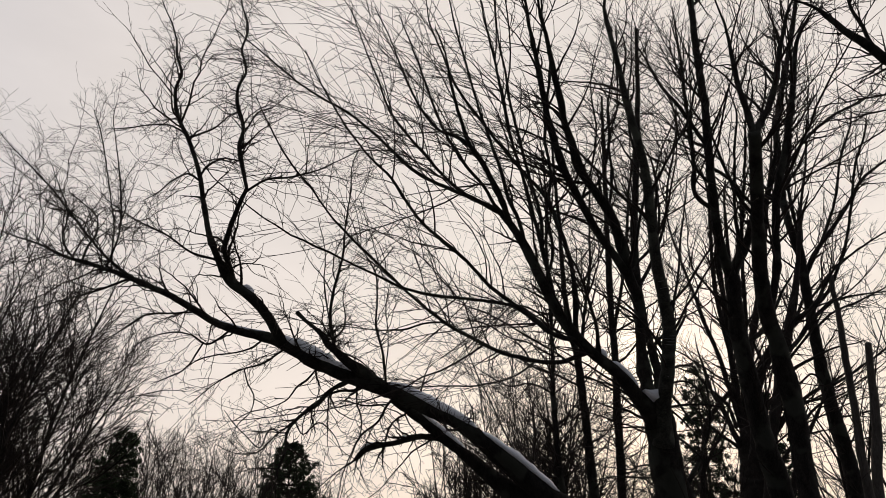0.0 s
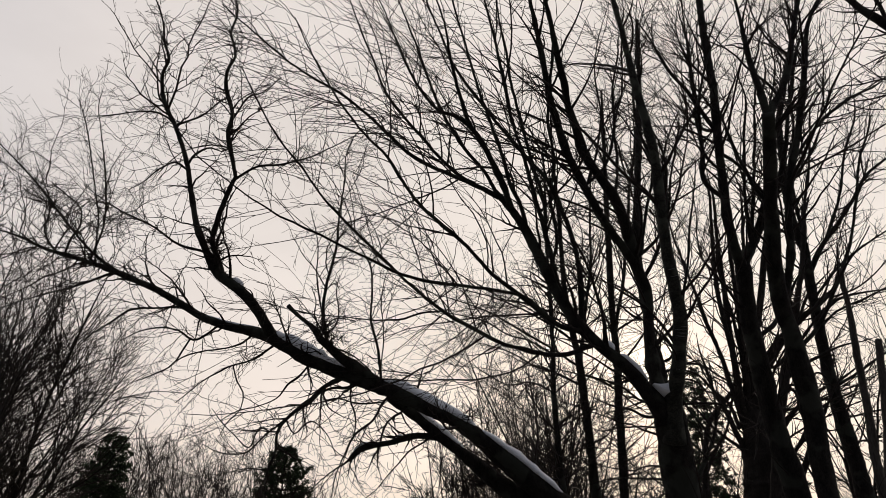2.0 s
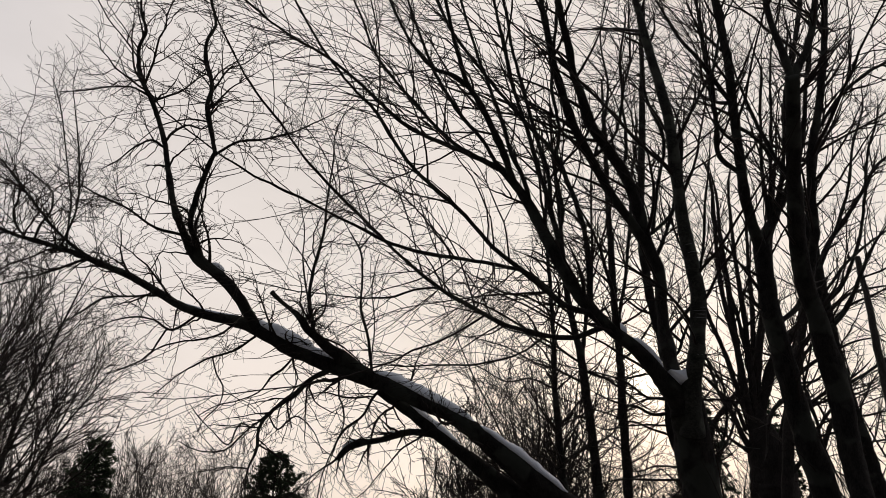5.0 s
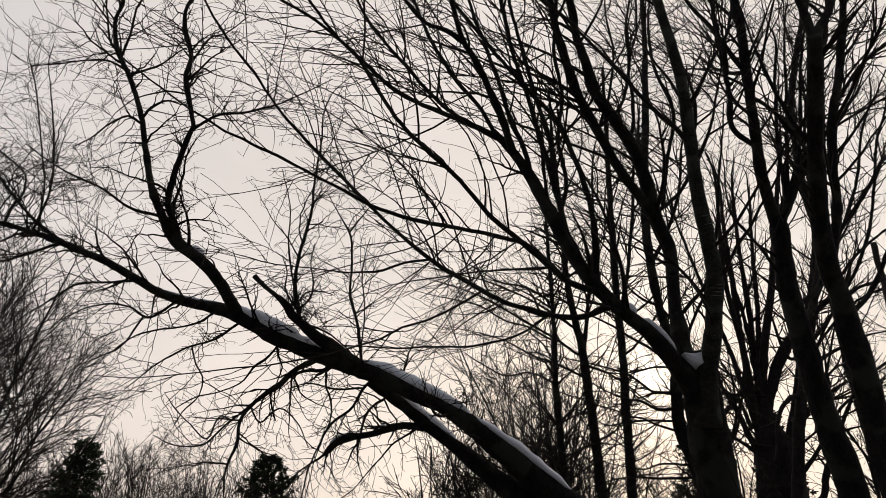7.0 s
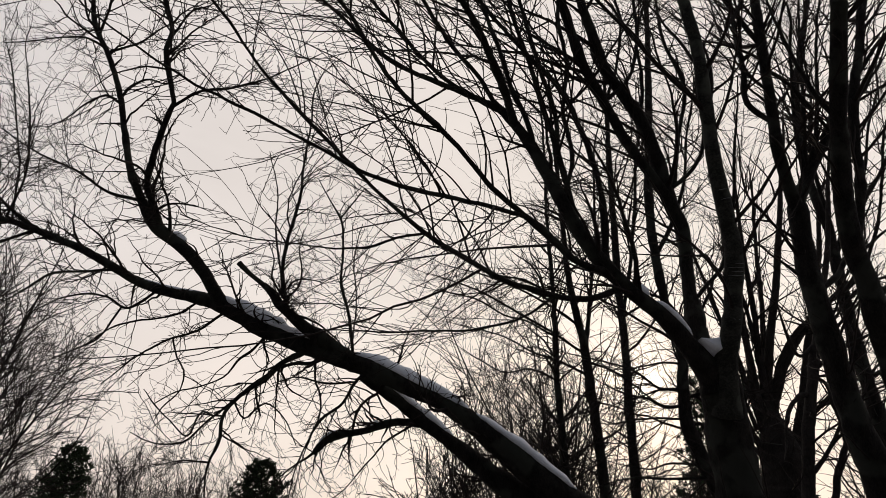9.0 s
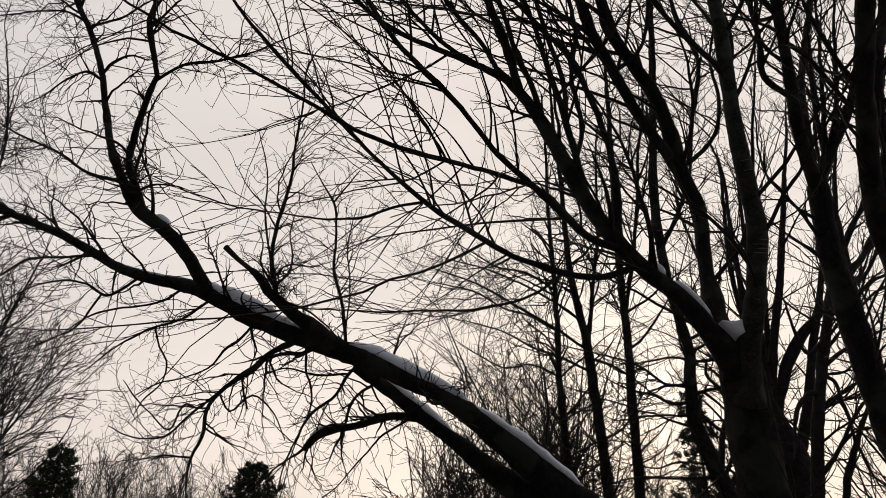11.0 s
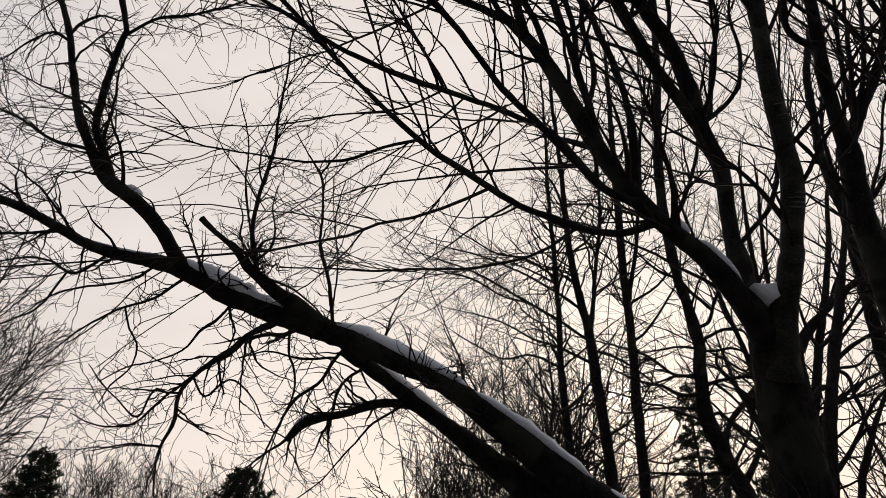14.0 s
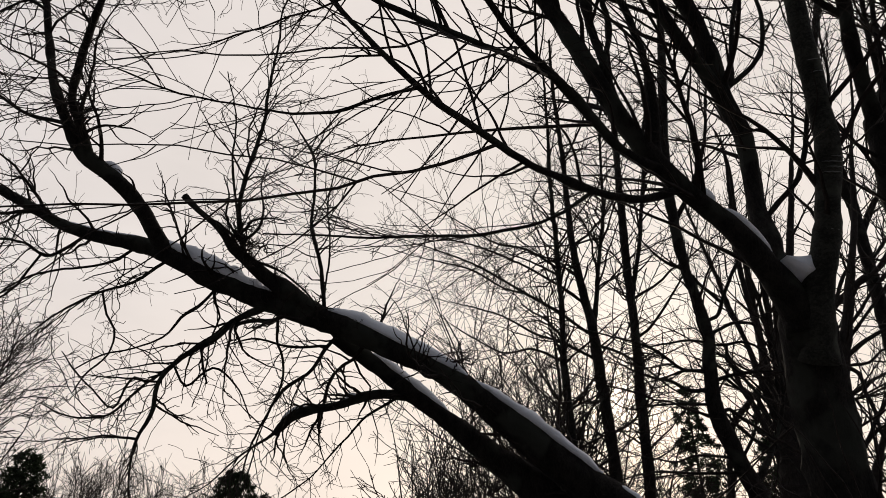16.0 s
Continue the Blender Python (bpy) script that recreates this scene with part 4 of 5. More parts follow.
limb(slanting_maple, "limb", [(10.19, 18.83, 9.05, 0.064), (10.35, 18.91, 10.72, 0.055), (10.35, 18.99, 11.70, 0.051), (10.46, 19.07, 12.72, 0.047), (10.95, 19.15, 14.42, 0.036), (11.20, 19.23, 16.23, 0.025)])
limb(slanting_maple, "limb", [(10.18, 18.85, 8.32, 0.047), (10.77, 18.89, 8.87, 0.043), (11.28, 18.92, 9.67, 0.044), (11.77, 18.95, 10.58, 0.039), (12.18, 18.99, 11.72, 0.039), (12.66, 19.02, 13.12, 0.035), (13.33, 19.05, 14.60, 0.023)], 0.7)
limb(slanting_maple, "limb", [(10.18, 18.86, 8.10, 0.042), (10.93, 18.99, 8.66, 0.037), (11.78, 19.12, 8.93, 0.027), (12.62, 19.26, 9.11, 0.017)], 0.8)
limb(slanting_maple, "limb", [(10.18, 18.86, 7.79, 0.037), (10.74, 18.93, 8.27, 0.031), (11.66, 19.00, 8.71, 0.027), (12.63, 19.06, 9.21, 0.017)], 0.8)
limb(slanting_maple, "limb", [(10.22, 18.90, 6.22, 0.040), (10.83, 18.97, 6.52, 0.036), (11.41, 19.04, 6.88, 0.031), (12.30, 19.10, 7.46, 0.021)], 0.6)
limb(slanting_maple, "limb", [(10.28, 18.92, 5.45, 0.030), (10.80, 19.02, 5.54, 0.025), (11.65, 19.12, 5.80, 0.016)], 0.6)
limb(slanting_maple, "limb", [(10.34, 18.94, 4.83, 0.029), (10.72, 19.04, 4.89, 0.025), (11.41, 19.14, 5.05, 0.015)], 0.6)
limb(slanting_maple, "limb", [(10.19, 18.83, 9.27, 0.048), (10.81, 18.78, 10.30, 0.044), (11.56, 18.73, 11.77, 0.039), (12.01, 18.68, 13.11, 0.035), (12.69, 18.63, 14.73, 0.024)], 0.8)
limb(slanting_maple, "limb", [(10.19, 18.84, 8.63, 0.037), (11.20, 18.94, 9.68, 0.038), (12.25, 19.04, 10.45, 0.028), (13.30, 19.14, 11.06, 0.017)], 0.8)
# dead snag: bends and girth of its stems
limb(dead_snag, "trunk", [(7.95, 13.60, -0.15, 0.150), (7.84, 13.57, 0.65, 0.122), (7.61, 13.50, 2.15, 0.094), (7.61, 13.50, 3.19, 0.081), (7.69, 13.50, 4.61, 0.068), (7.77, 13.50, 5.82, 0.057), (7.81, 13.50, 7.16, 0.046)], 0.15)
# broken snag: bends and girth of its stems
limb(broken_snag, "trunk", [(8.70, 14.80, -0.15, 0.170), (8.64, 14.80, 0.91, 0.133), (8.52, 14.80, 3.04, 0.097), (8.74, 14.80, 4.12, 0.091), (8.90, 14.80, 5.03, 0.084), (9.05, 14.80, 6.15, 0.062)], 0)
# edge tree: bends and girth of its stems
limb(edge_tree, "trunk", [(6.50, 7.90, -0.15, 0.240), (6.45, 7.93, 1.02, 0.170), (6.35, 8.00, 3.40, 0.101), (6.77, 8.05, 4.78, 0.098), (7.12, 8.10, 5.97, 0.098), (7.54, 8.15, 7.31, 0.092), (8.37, 8.20, 9.38, 0.067)], 0.3)
limb(edge_tree, "limb", [(7.43, 8.14, 6.95, 0.079), (6.97, 8.12, 7.66, 0.081), (6.43, 8.11, 8.03, 0.079), (6.11, 8.10, 8.19, 0.070), (5.95, 8.09, 8.38, 0.064), (5.62, 8.07, 8.63, 0.045), (5.42, 8.06, 8.88, 0.032), (5.25, 8.05, 9.04, 0.023), (4.96, 8.04, 9.17, 0.013)], 0.6)
limb(edge_tree, "branch", [(5.98, 8.09, 8.34, 0.032), (5.97, 8.12, 8.74, 0.026), (5.91, 8.16, 9.08, 0.023), (5.95, 8.19, 9.55, 0.017)], 0.6, of=1)
# curved tree: bends and girth of its stems
limb(curved_tree, "trunk", [(6.30, 15.40, -0.15, 0.300), (5.91, 15.47, 0.88, 0.220), (5.12, 15.60, 2.95, 0.139), (5.05, 15.60, 3.19, 0.134), (4.84, 15.60, 3.77, 0.123), (4.65, 15.60, 4.42, 0.120), (4.70, 15.60, 5.11, 0.101), (4.77, 15.60, 5.59, 0.096), (4.68, 15.60, 6.19, 0.091), (4.59, 15.60, 6.82, 0.085), (4.55, 15.60, 7.48, 0.087), (4.54, 15.60, 8.29, 0.090), (4.59, 15.60, 9.15, 0.088), (4.72, 15.60, 10.21, 0.083), (4.92, 15.60, 11.64, 0.078), (5.02, 15.60, 12.57, 0.071), (5.14, 15.60, 13.73, 0.058), (5.29, 15.60, 15.34, 0.041)], 1.1)
limb(curved_tree, "limb", [(5.01, 15.60, 3.29, 0.060), (5.26, 15.58, 3.63, 0.048), (5.47, 15.55, 4.01, 0.035), (5.70, 15.53, 4.62, 0.025), (5.75, 15.50, 5.17, 0.018)])
limb(curved_tree, "limb", [(4.70, 15.60, 5.04, 0.029), (4.22, 15.53, 5.03, 0.025), (3.79, 15.45, 5.33, 0.022), (3.24, 15.38, 5.49, 0.014), (2.77, 15.30, 5.56, 0.011)])
limb(curved_tree, "limb", [(4.68, 15.60, 4.86, 0.032), (4.99, 15.45, 4.92, 0.028), (5.47, 15.30, 4.92, 0.021)])
limb(curved_tree, "limb", [(4.55, 15.60, 7.70, 0.048), (4.92, 15.50, 8.35, 0.041), (5.23, 15.40, 9.15, 0.033), (5.45, 15.30, 10.26, 0.026), (5.74, 15.20, 11.45, 0.018)])
limb(curved_tree, "limb", [(4.75, 15.60, 5.46, 0.022), (5.02, 15.60, 5.47, 0.022), (5.22, 15.55, 5.50, 0.022), (5.41, 15.50, 5.42, 0.018), (5.53, 15.45, 5.23, 0.018), (5.63, 15.40, 4.99, 0.010)], 0.5)
limb(curved_tree, "branch", [(5.02, 15.60, 5.47, 0.019), (4.98, 15.60, 5.24, 0.028), (5.12, 15.55, 4.99, 0.028), (5.26, 15.50, 4.70, 0.024), (5.40, 15.45, 4.47, 0.020), (5.48, 15.40, 4.24, 0.013)], 0.5, of=5)
limb(curved_tree, "limb", [(4.67, 15.60, 4.36, 0.031), (4.85, 15.60, 4.42, 0.031), (4.97, 15.55, 4.28, 0.027), (5.14, 15.50, 4.14, 0.024), (5.32, 15.45, 3.92, 0.020), (5.43, 15.40, 3.74, 0.013)], 0.5)
limb(curved_tree, "branch", [(4.85, 15.52, 4.89, 0.024), (5.07, 15.57, 4.72, 0.021), (5.30, 15.62, 4.47, 0.017), (5.55, 15.67, 4.27, 0.014), (5.81, 15.72, 4.15, 0.010)], 0.5, of=3)
limb(curved_tree, "limb", [(4.73, 15.60, 5.86, 0.029), (4.94, 15.60, 5.95, 0.029), (5.11, 15.55, 6.34, 0.030), (5.23, 15.50, 6.57, 0.026), (5.43, 15.45, 6.91, 0.023), (5.54, 15.40, 7.32, 0.015)], 0.6)
limb(curved_tree, "limb", [(4.76, 15.60, 5.64, 0.029), (5.34, 15.65, 5.88, 0.026), (5.60, 15.70, 5.86, 0.022), (5.71, 15.75, 5.63, 0.018), (5.83, 15.80, 5.46, 0.015)], 0.5)
limb(curved_tree, "branch", [(5.05, 15.57, 6.20, 0.028), (4.77, 15.57, 6.49, 0.030), (4.57, 15.57, 6.75, 0.026), (4.26, 15.57, 6.90, 0.023), (4.01, 15.57, 7.17, 0.015)], 0.6, of=9)
limb(curved_tree, "limb", [(4.67, 15.60, 4.73, 0.034), (4.23, 15.55, 4.72, 0.030), (3.99, 15.50, 4.83, 0.026), (3.70, 15.45, 4.86, 0.023), (3.41, 15.40, 4.94, 0.015)], 0.4)
limb(curved_tree, "limb", [(4.69, 15.60, 4.98, 0.023), (4.27, 15.53, 5.00, 0.019), (3.85, 15.47, 4.86, 0.015), (3.48, 15.40, 4.75, 0.011)], 0.4)
limb(curved_tree, "limb", [(4.76, 15.60, 5.50, 0.023), (4.35, 15.53, 5.50, 0.019), (3.92, 15.47, 5.40, 0.015), (3.60, 15.40, 5.33, 0.011)], 0.4)
limb(curved_tree, "limb", [(4.66, 15.60, 4.48, 0.023), (4.12, 15.60, 4.50, 0.019), (3.64, 15.60, 4.47, 0.015), (3.26, 15.60, 4.41, 0.011)], 0.3)
limb(curved_tree, "limb", [(4.93, 15.60, 3.50, 0.025), (4.04, 15.55, 3.47, 0.022), (3.57, 15.50, 3.48, 0.018), (3.19, 15.45, 3.41, 0.014), (2.90, 15.40, 3.31, 0.011)], 0.3)
limb(curved_tree, "limb", [(4.86, 15.60, 3.71, 0.022), (4.16, 15.53, 3.73, 0.018), (3.81, 15.47, 3.63, 0.014), (3.52, 15.40, 3.66, 0.011)], 0.3)
# branching tree: bends and girth of its stems
limb(branching_tree, "trunk", [(9.40, 18.60, -0.15, 0.270), (8.91, 18.60, 0.83, 0.204), (7.93, 18.60, 2.78, 0.138), (8.09, 18.58, 3.60, 0.137), (8.28, 18.57, 4.47, 0.132), (8.53, 18.55, 5.38, 0.126), (8.79, 18.53, 6.23, 0.120), (9.01, 18.52, 6.86, 0.117), (9.27, 18.50, 7.64, 0.105), (9.54, 18.48, 8.47, 0.077), (9.83, 18.47, 9.33, 0.068), (9.98, 18.45, 9.93, 0.064), (10.28, 18.43, 11.19, 0.049), (10.76, 18.42, 12.90, 0.034), (11.13, 18.40, 14.57, 0.018)], 0.6)
limb(branching_tree, "limb", [(9.05, 18.51, 7.00, 0.044), (8.46, 18.41, 6.62, 0.038), (8.29, 18.31, 6.90, 0.039), (8.17, 18.21, 7.25, 0.029), (8.08, 18.11, 7.73, 0.020)], 0.4)
limb(branching_tree, "limb", [(8.65, 18.54, 5.77, 0.066), (8.28, 18.41, 5.67, 0.056), (7.97, 18.28, 5.42, 0.050), (7.73, 18.14, 5.04, 0.040)], 0.2)
limb(branching_tree, "limb", [(8.81, 18.53, 6.28, 0.053), (9.13, 18.43, 6.54, 0.048), (9.42, 18.33, 6.71, 0.043), (9.76, 18.23, 6.88, 0.038), (10.29, 18.13, 7.10, 0.024)], 0.5)
limb(branching_tree, "limb", [(8.93, 18.52, 6.63, 0.039), (9.35, 18.46, 7.09, 0.034), (9.75, 18.39, 7.53, 0.030), (10.20, 18.32, 8.12, 0.020)], 0.5)
limb(branching_tree, "limb", [(9.03, 18.52, 6.93, 0.039), (9.61, 18.58, 7.55, 0.035), (10.11, 18.65, 8.06, 0.031), (10.70, 18.72, 8.59, 0.021)], 0.5)
limb(branching_tree, "limb", [(8.77, 18.53, 6.15, 0.048), (8.97, 18.48, 6.00, 0.043), (8.98, 18.42, 5.58, 0.037), (9.01, 18.36, 5.16, 0.037), (8.98, 18.31, 4.74, 0.032), (9.02, 18.25, 4.40, 0.031), (9.08, 18.19, 4.06, 0.022), (9.15, 18.13, 3.74, 0.013)], 0.4)
limb(branching_tree, "limb", [(8.17, 18.58, 3.99, 0.063), (8.50, 18.51, 4.29, 0.049), (8.78, 18.44, 4.66, 0.041), (9.04, 18.38, 5.05, 0.041), (9.35, 18.31, 5.44, 0.037), (9.75, 18.24, 5.71, 0.028), (10.18, 18.18, 5.87, 0.019)], 0.5)
limb(branching_tree, "branch", [(8.65, 18.47, 4.49, 0.032), (8.99, 18.27, 4.85, 0.027), (9.23, 18.07, 4.89, 0.022), (9.59, 17.87, 4.98, 0.013)], 0.5, of=7)
limb(branching_tree, "limb", [(8.04, 18.59, 3.38, 0.097), (8.55, 18.57, 3.49, 0.079), (8.78, 18.55, 4.02, 0.076), (9.08, 18.54, 4.57, 0.064), (9.32, 18.52, 5.03, 0.051), (9.58, 18.50, 5.43, 0.042), (9.92, 18.49, 5.97, 0.029)], 0.5)
limb(branching_tree, "limb", [(9.24, 18.50, 7.57, 0.070), (9.54, 18.37, 7.97, 0.055), (9.76, 18.23, 8.10, 0.045), (10.03, 18.10, 8.43, 0.030)], 0.4)
limb(branching_tree, "limb", [(8.77, 18.53, 6.15, 0.029), (9.22, 18.43, 6.20, 0.029), (9.59, 18.33, 6.44, 0.024), (9.73, 18.23, 6.26, 0.019), (9.63, 18.13, 5.74, 0.014)], 0.4)
# slender tree: bends and girth of its stems
limb(slender_tree, "trunk", [(4.45, 18.70, -0.15, 0.180), (4.45, 18.67, 0.99, 0.146), (4.46, 18.60, 3.32, 0.111), (4.50, 18.58, 4.50, 0.105), (4.56, 18.56, 5.76, 0.098), (4.60, 18.53, 7.11, 0.091), (4.60, 18.51, 7.96, 0.087), (4.63, 18.49, 9.31, 0.085), (4.68, 18.47, 10.59, 0.075), (4.75, 18.44, 11.95, 0.066), (4.82, 18.42, 13.59, 0.050), (4.91, 18.40, 15.14, 0.032)])
limb(slender_tree, "limb", [(4.60, 18.52, 7.50, 0.049), (4.92, 18.47, 8.85, 0.045), (5.18, 18.42, 10.25, 0.040), (5.40, 18.37, 11.74, 0.036), (5.73, 18.32, 13.53, 0.025)])
# thin stem tree: bends and girth of its stems
limb(thin_stem_tree, "trunk", [(3.80, 17.30, -0.15, 0.180), (3.70, 17.27, 0.95, 0.145), (3.51, 17.20, 3.15, 0.111), (3.44, 17.18, 4.46, 0.101), (3.40, 17.16, 5.63, 0.095), (3.32, 17.13, 6.49, 0.088), (3.22, 17.11, 7.13, 0.079), (3.13, 17.09, 7.92, 0.071), (3.10, 17.07, 8.90, 0.057), (3.08, 17.04, 10.08, 0.048), (3.04, 17.02, 11.50, 0.039), (3.04, 17.00, 13.20, 0.023)])
limb(thin_stem_tree, "limb", [(3.35, 17.14, 6.18, 0.029), (2.81, 17.04, 6.53, 0.025), (2.20, 16.94, 6.87, 0.025), (1.58, 16.84, 7.22, 0.021), (0.96, 16.74, 7.48, 0.017), (0.34, 16.64, 7.67, 0.012)], 0.8)
limb(thin_stem_tree, "limb", [(3.28, 17.12, 6.78, 0.029), (2.76, 17.05, 7.16, 0.025), (2.14, 16.97, 7.52, 0.021), (1.51, 16.90, 7.77, 0.017), (0.77, 16.82, 7.96, 0.013)], 0.8)
limb(thin_stem_tree, "limb", [(3.40, 17.15, 5.71, 0.028), (2.78, 17.13, 6.02, 0.024), (2.23, 17.10, 6.22, 0.020), (1.68, 17.08, 6.54, 0.016), (1.17, 17.05, 6.69, 0.012)], 0.8)
limb(thin_stem_tree, "limb", [(3.37, 17.15, 6.02, 0.028), (3.81, 17.18, 5.89, 0.024), (4.20, 17.21, 5.64, 0.020), (4.57, 17.25, 5.34, 0.016)], 0.5)
limb(thin_stem_tree, "limb", [(3.34, 17.14, 6.33, 0.048), (3.52, 17.11, 7.40, 0.040), (3.76, 17.09, 8.63, 0.036), (3.86, 17.06, 10.10, 0.027), (4.10, 17.04, 11.69, 0.017)])
# narrow tree: bends and girth of its stems
limb(narrow_tree, "trunk", [(3.00, 16.30, -0.15, 0.170), (2.87, 16.27, 0.92, 0.126), (2.62, 16.20, 3.05, 0.083), (2.54, 16.17, 3.90, 0.075), (2.52, 16.14, 4.89, 0.063), (2.55, 16.11, 6.08, 0.050), (2.56, 16.09, 7.37, 0.044), (2.54, 16.06, 8.78, 0.034), (2.57, 16.03, 10.21, 0.027), (2.59, 16.00, 11.63, 0.019)])
limb(narrow_tree, "limb", [(2.55, 16.11, 6.19, 0.023), (2.06, 16.04, 6.46, 0.019), (1.56, 15.96, 6.58, 0.016), (0.98, 15.89, 6.91, 0.016), (0.49, 15.81, 6.98, 0.012)], 0.9)
limb(narrow_tree, "limb", [(2.53, 16.13, 5.32, 0.023), (2.01, 16.17, 5.58, 0.019), (1.54, 16.20, 5.54, 0.015), (1.07, 16.23, 5.80, 0.012)], 0.9)
limb(narrow_tree, "limb", [(2.55, 16.09, 7.01, 0.024), (2.01, 15.99, 7.31, 0.020), (1.50, 15.89, 7.37, 0.016), (0.90, 15.79, 7.70, 0.012)], 0.9)
# clump tree: bends and girth of its stems
limb(clump_tree, "trunk", [(9.90, 23.00, -0.15, 0.850), (9.84, 23.00, 0.89, 0.765), (9.71, 23.00, 2.96, 0.679), (9.89, 23.00, 4.42, 0.626), (9.89, 23.00, 5.34, 0.537), (9.84, 23.00, 5.89, 0.375), (9.82, 23.00, 6.38, 0.222), (10.16, 23.00, 8.34, 0.129), (10.71, 23.00, 10.18, 0.113), (11.14, 23.00, 11.76, 0.102), (11.60, 23.00, 13.65, 0.075), (12.09, 23.00, 15.46, 0.047), (12.45, 23.05, 17.00, 0.028), (12.90, 23.00, 18.60, 0.010)])
limb(clump_tree, "stem", [(9.89, 23.00, 5.09, 0.190), (9.58, 23.00, 5.97, 0.155), (9.51, 23.00, 7.81, 0.108), (9.55, 23.00, 9.42, 0.097), (9.61, 23.00, 10.95, 0.079), (9.66, 23.00, 12.57, 0.059), (9.77, 23.00, 14.29, 0.038)])
limb(clump_tree, "branch", [(9.75, 23.00, 5.49, 0.166), (9.71, 22.97, 6.29, 0.130), (9.77, 22.93, 7.96, 0.094), (9.86, 22.90, 9.39, 0.083), (9.93, 22.87, 11.08, 0.071), (10.03, 22.83, 12.90, 0.052), (10.19, 22.80, 14.39, 0.030)], of=1)
limb(clump_tree, "stem", [(9.83, 23.00, 6.25, 0.143), (10.42, 22.90, 7.96, 0.108), (11.00, 22.80, 8.81, 0.082), (11.59, 22.70, 9.32, 0.062), (12.31, 22.60, 10.41, 0.042)])
limb(clump_tree, "branch", [(9.73, 22.99, 5.78, 0.116), (10.05, 23.09, 8.01, 0.081), (10.43, 23.19, 10.26, 0.071), (10.70, 23.29, 12.31, 0.052), (10.99, 23.39, 14.32, 0.031)], of=1)
limb(clump_tree, "stem", [(9.89, 23.00, 4.59, 0.189), (10.38, 23.00, 5.66, 0.154), (10.86, 23.00, 6.96, 0.132), (11.30, 23.00, 8.35, 0.123), (11.84, 23.00, 9.81, 0.098), (12.39, 23.00, 11.57, 0.080), (12.90, 23.00, 13.45, 0.053)])
limb(clump_tree, "stem", [(9.89, 23.00, 4.67, 0.151), (9.27, 23.00, 5.65, 0.090), (8.96, 23.00, 6.62, 0.072), (8.71, 23.00, 7.12, 0.060), (8.56, 23.00, 7.98, 0.040)])
limb(clump_tree, "branch", [(10.33, 23.00, 5.56, 0.090), (11.29, 23.00, 6.63, 0.066), (12.08, 23.00, 7.14, 0.053), (13.06, 23.00, 7.66, 0.034)], of=5)
limb(clump_tree, "branch", [(10.04, 22.96, 6.87, 0.122), (10.49, 22.93, 7.85, 0.125), (11.07, 22.90, 8.67, 0.115), (11.61, 22.86, 9.26, 0.103), (12.12, 22.83, 9.69, 0.085), (12.64, 22.80, 10.13, 0.072), (13.17, 22.76, 10.57, 0.046)], 0.4, of=3)

limb(clump_tree, "stem", [(9.54, 23.00, 5.87, 0.102), (9.40, 22.95, 6.38, 0.078), (9.23, 22.90, 7.34, 0.072), (9.03, 22.85, 8.42, 0.067), (8.77, 22.80, 9.26, 0.061), (8.57, 22.75, 10.11, 0.055), (8.36, 22.70, 11.00, 0.041), (8.17, 22.65, 11.80, 0.035), (7.95, 22.60, 12.84, 0.029)])
limb(clump_tree, "stem", [(9.63, 23.00, 5.79, 0.102), (9.53, 22.91, 6.37, 0.084), (9.46, 22.82, 7.50, 0.078), (9.39, 22.74, 8.39, 0.080), (9.27, 22.65, 9.50, 0.074), (9.20, 22.56, 10.64, 0.069), (9.24, 22.48, 11.83, 0.056), (9.29, 22.39, 12.85, 0.050), (9.34, 22.30, 14.35, 0.036)])
limb(clump_tree, "stem", [(9.79, 23.00, 5.70, 0.090), (9.73, 22.97, 6.21, 0.071), (9.77, 22.93, 7.71, 0.066), (9.71, 22.90, 8.82, 0.061), (9.62, 22.87, 9.77, 0.055), (9.49, 22.83, 10.66, 0.041), (9.47, 22.80, 11.78, 0.036)])
limb(clump_tree, "stem", [(9.40, 23.00, 5.28, 0.076), (9.20, 23.06, 5.49, 0.057), (8.92, 23.12, 5.72, 0.045), (8.48, 23.18, 6.16, 0.039), (8.22, 23.24, 6.61, 0.026), (7.93, 23.30, 6.98, 0.020)], 0.6)
limb(clump_tree, "stem", [(9.35, 23.00, 5.96, 0.064), (9.15, 23.05, 6.75, 0.052), (8.74, 23.10, 7.21, 0.039), (8.40, 23.15, 7.67, 0.033), (7.97, 23.20, 7.87, 0.020)], 0.6)
# bent tree: bends and girth of its stems
limb(bent_tree, "trunk", [(7.95, 24.50, -0.15, 0.180), (8.04, 24.50, 1.18, 0.157), (8.29, 24.50, 2.82, 0.125), (8.51, 24.50, 4.10, 0.096), (8.76, 24.50, 5.53, 0.085), (8.97, 24.50, 6.40, 0.080), (9.47, 24.50, 7.00, 0.081), (10.02, 24.50, 7.57, 0.081), (10.53, 24.50, 8.07, 0.043)])
limb(bent_tree, "limb", [(8.63, 24.50, 4.82, 0.065), (9.02, 24.43, 5.52, 0.051), (9.46, 24.35, 6.22, 0.044), (9.82, 24.27, 7.32, 0.038), (10.06, 24.20, 8.45, 0.030)])

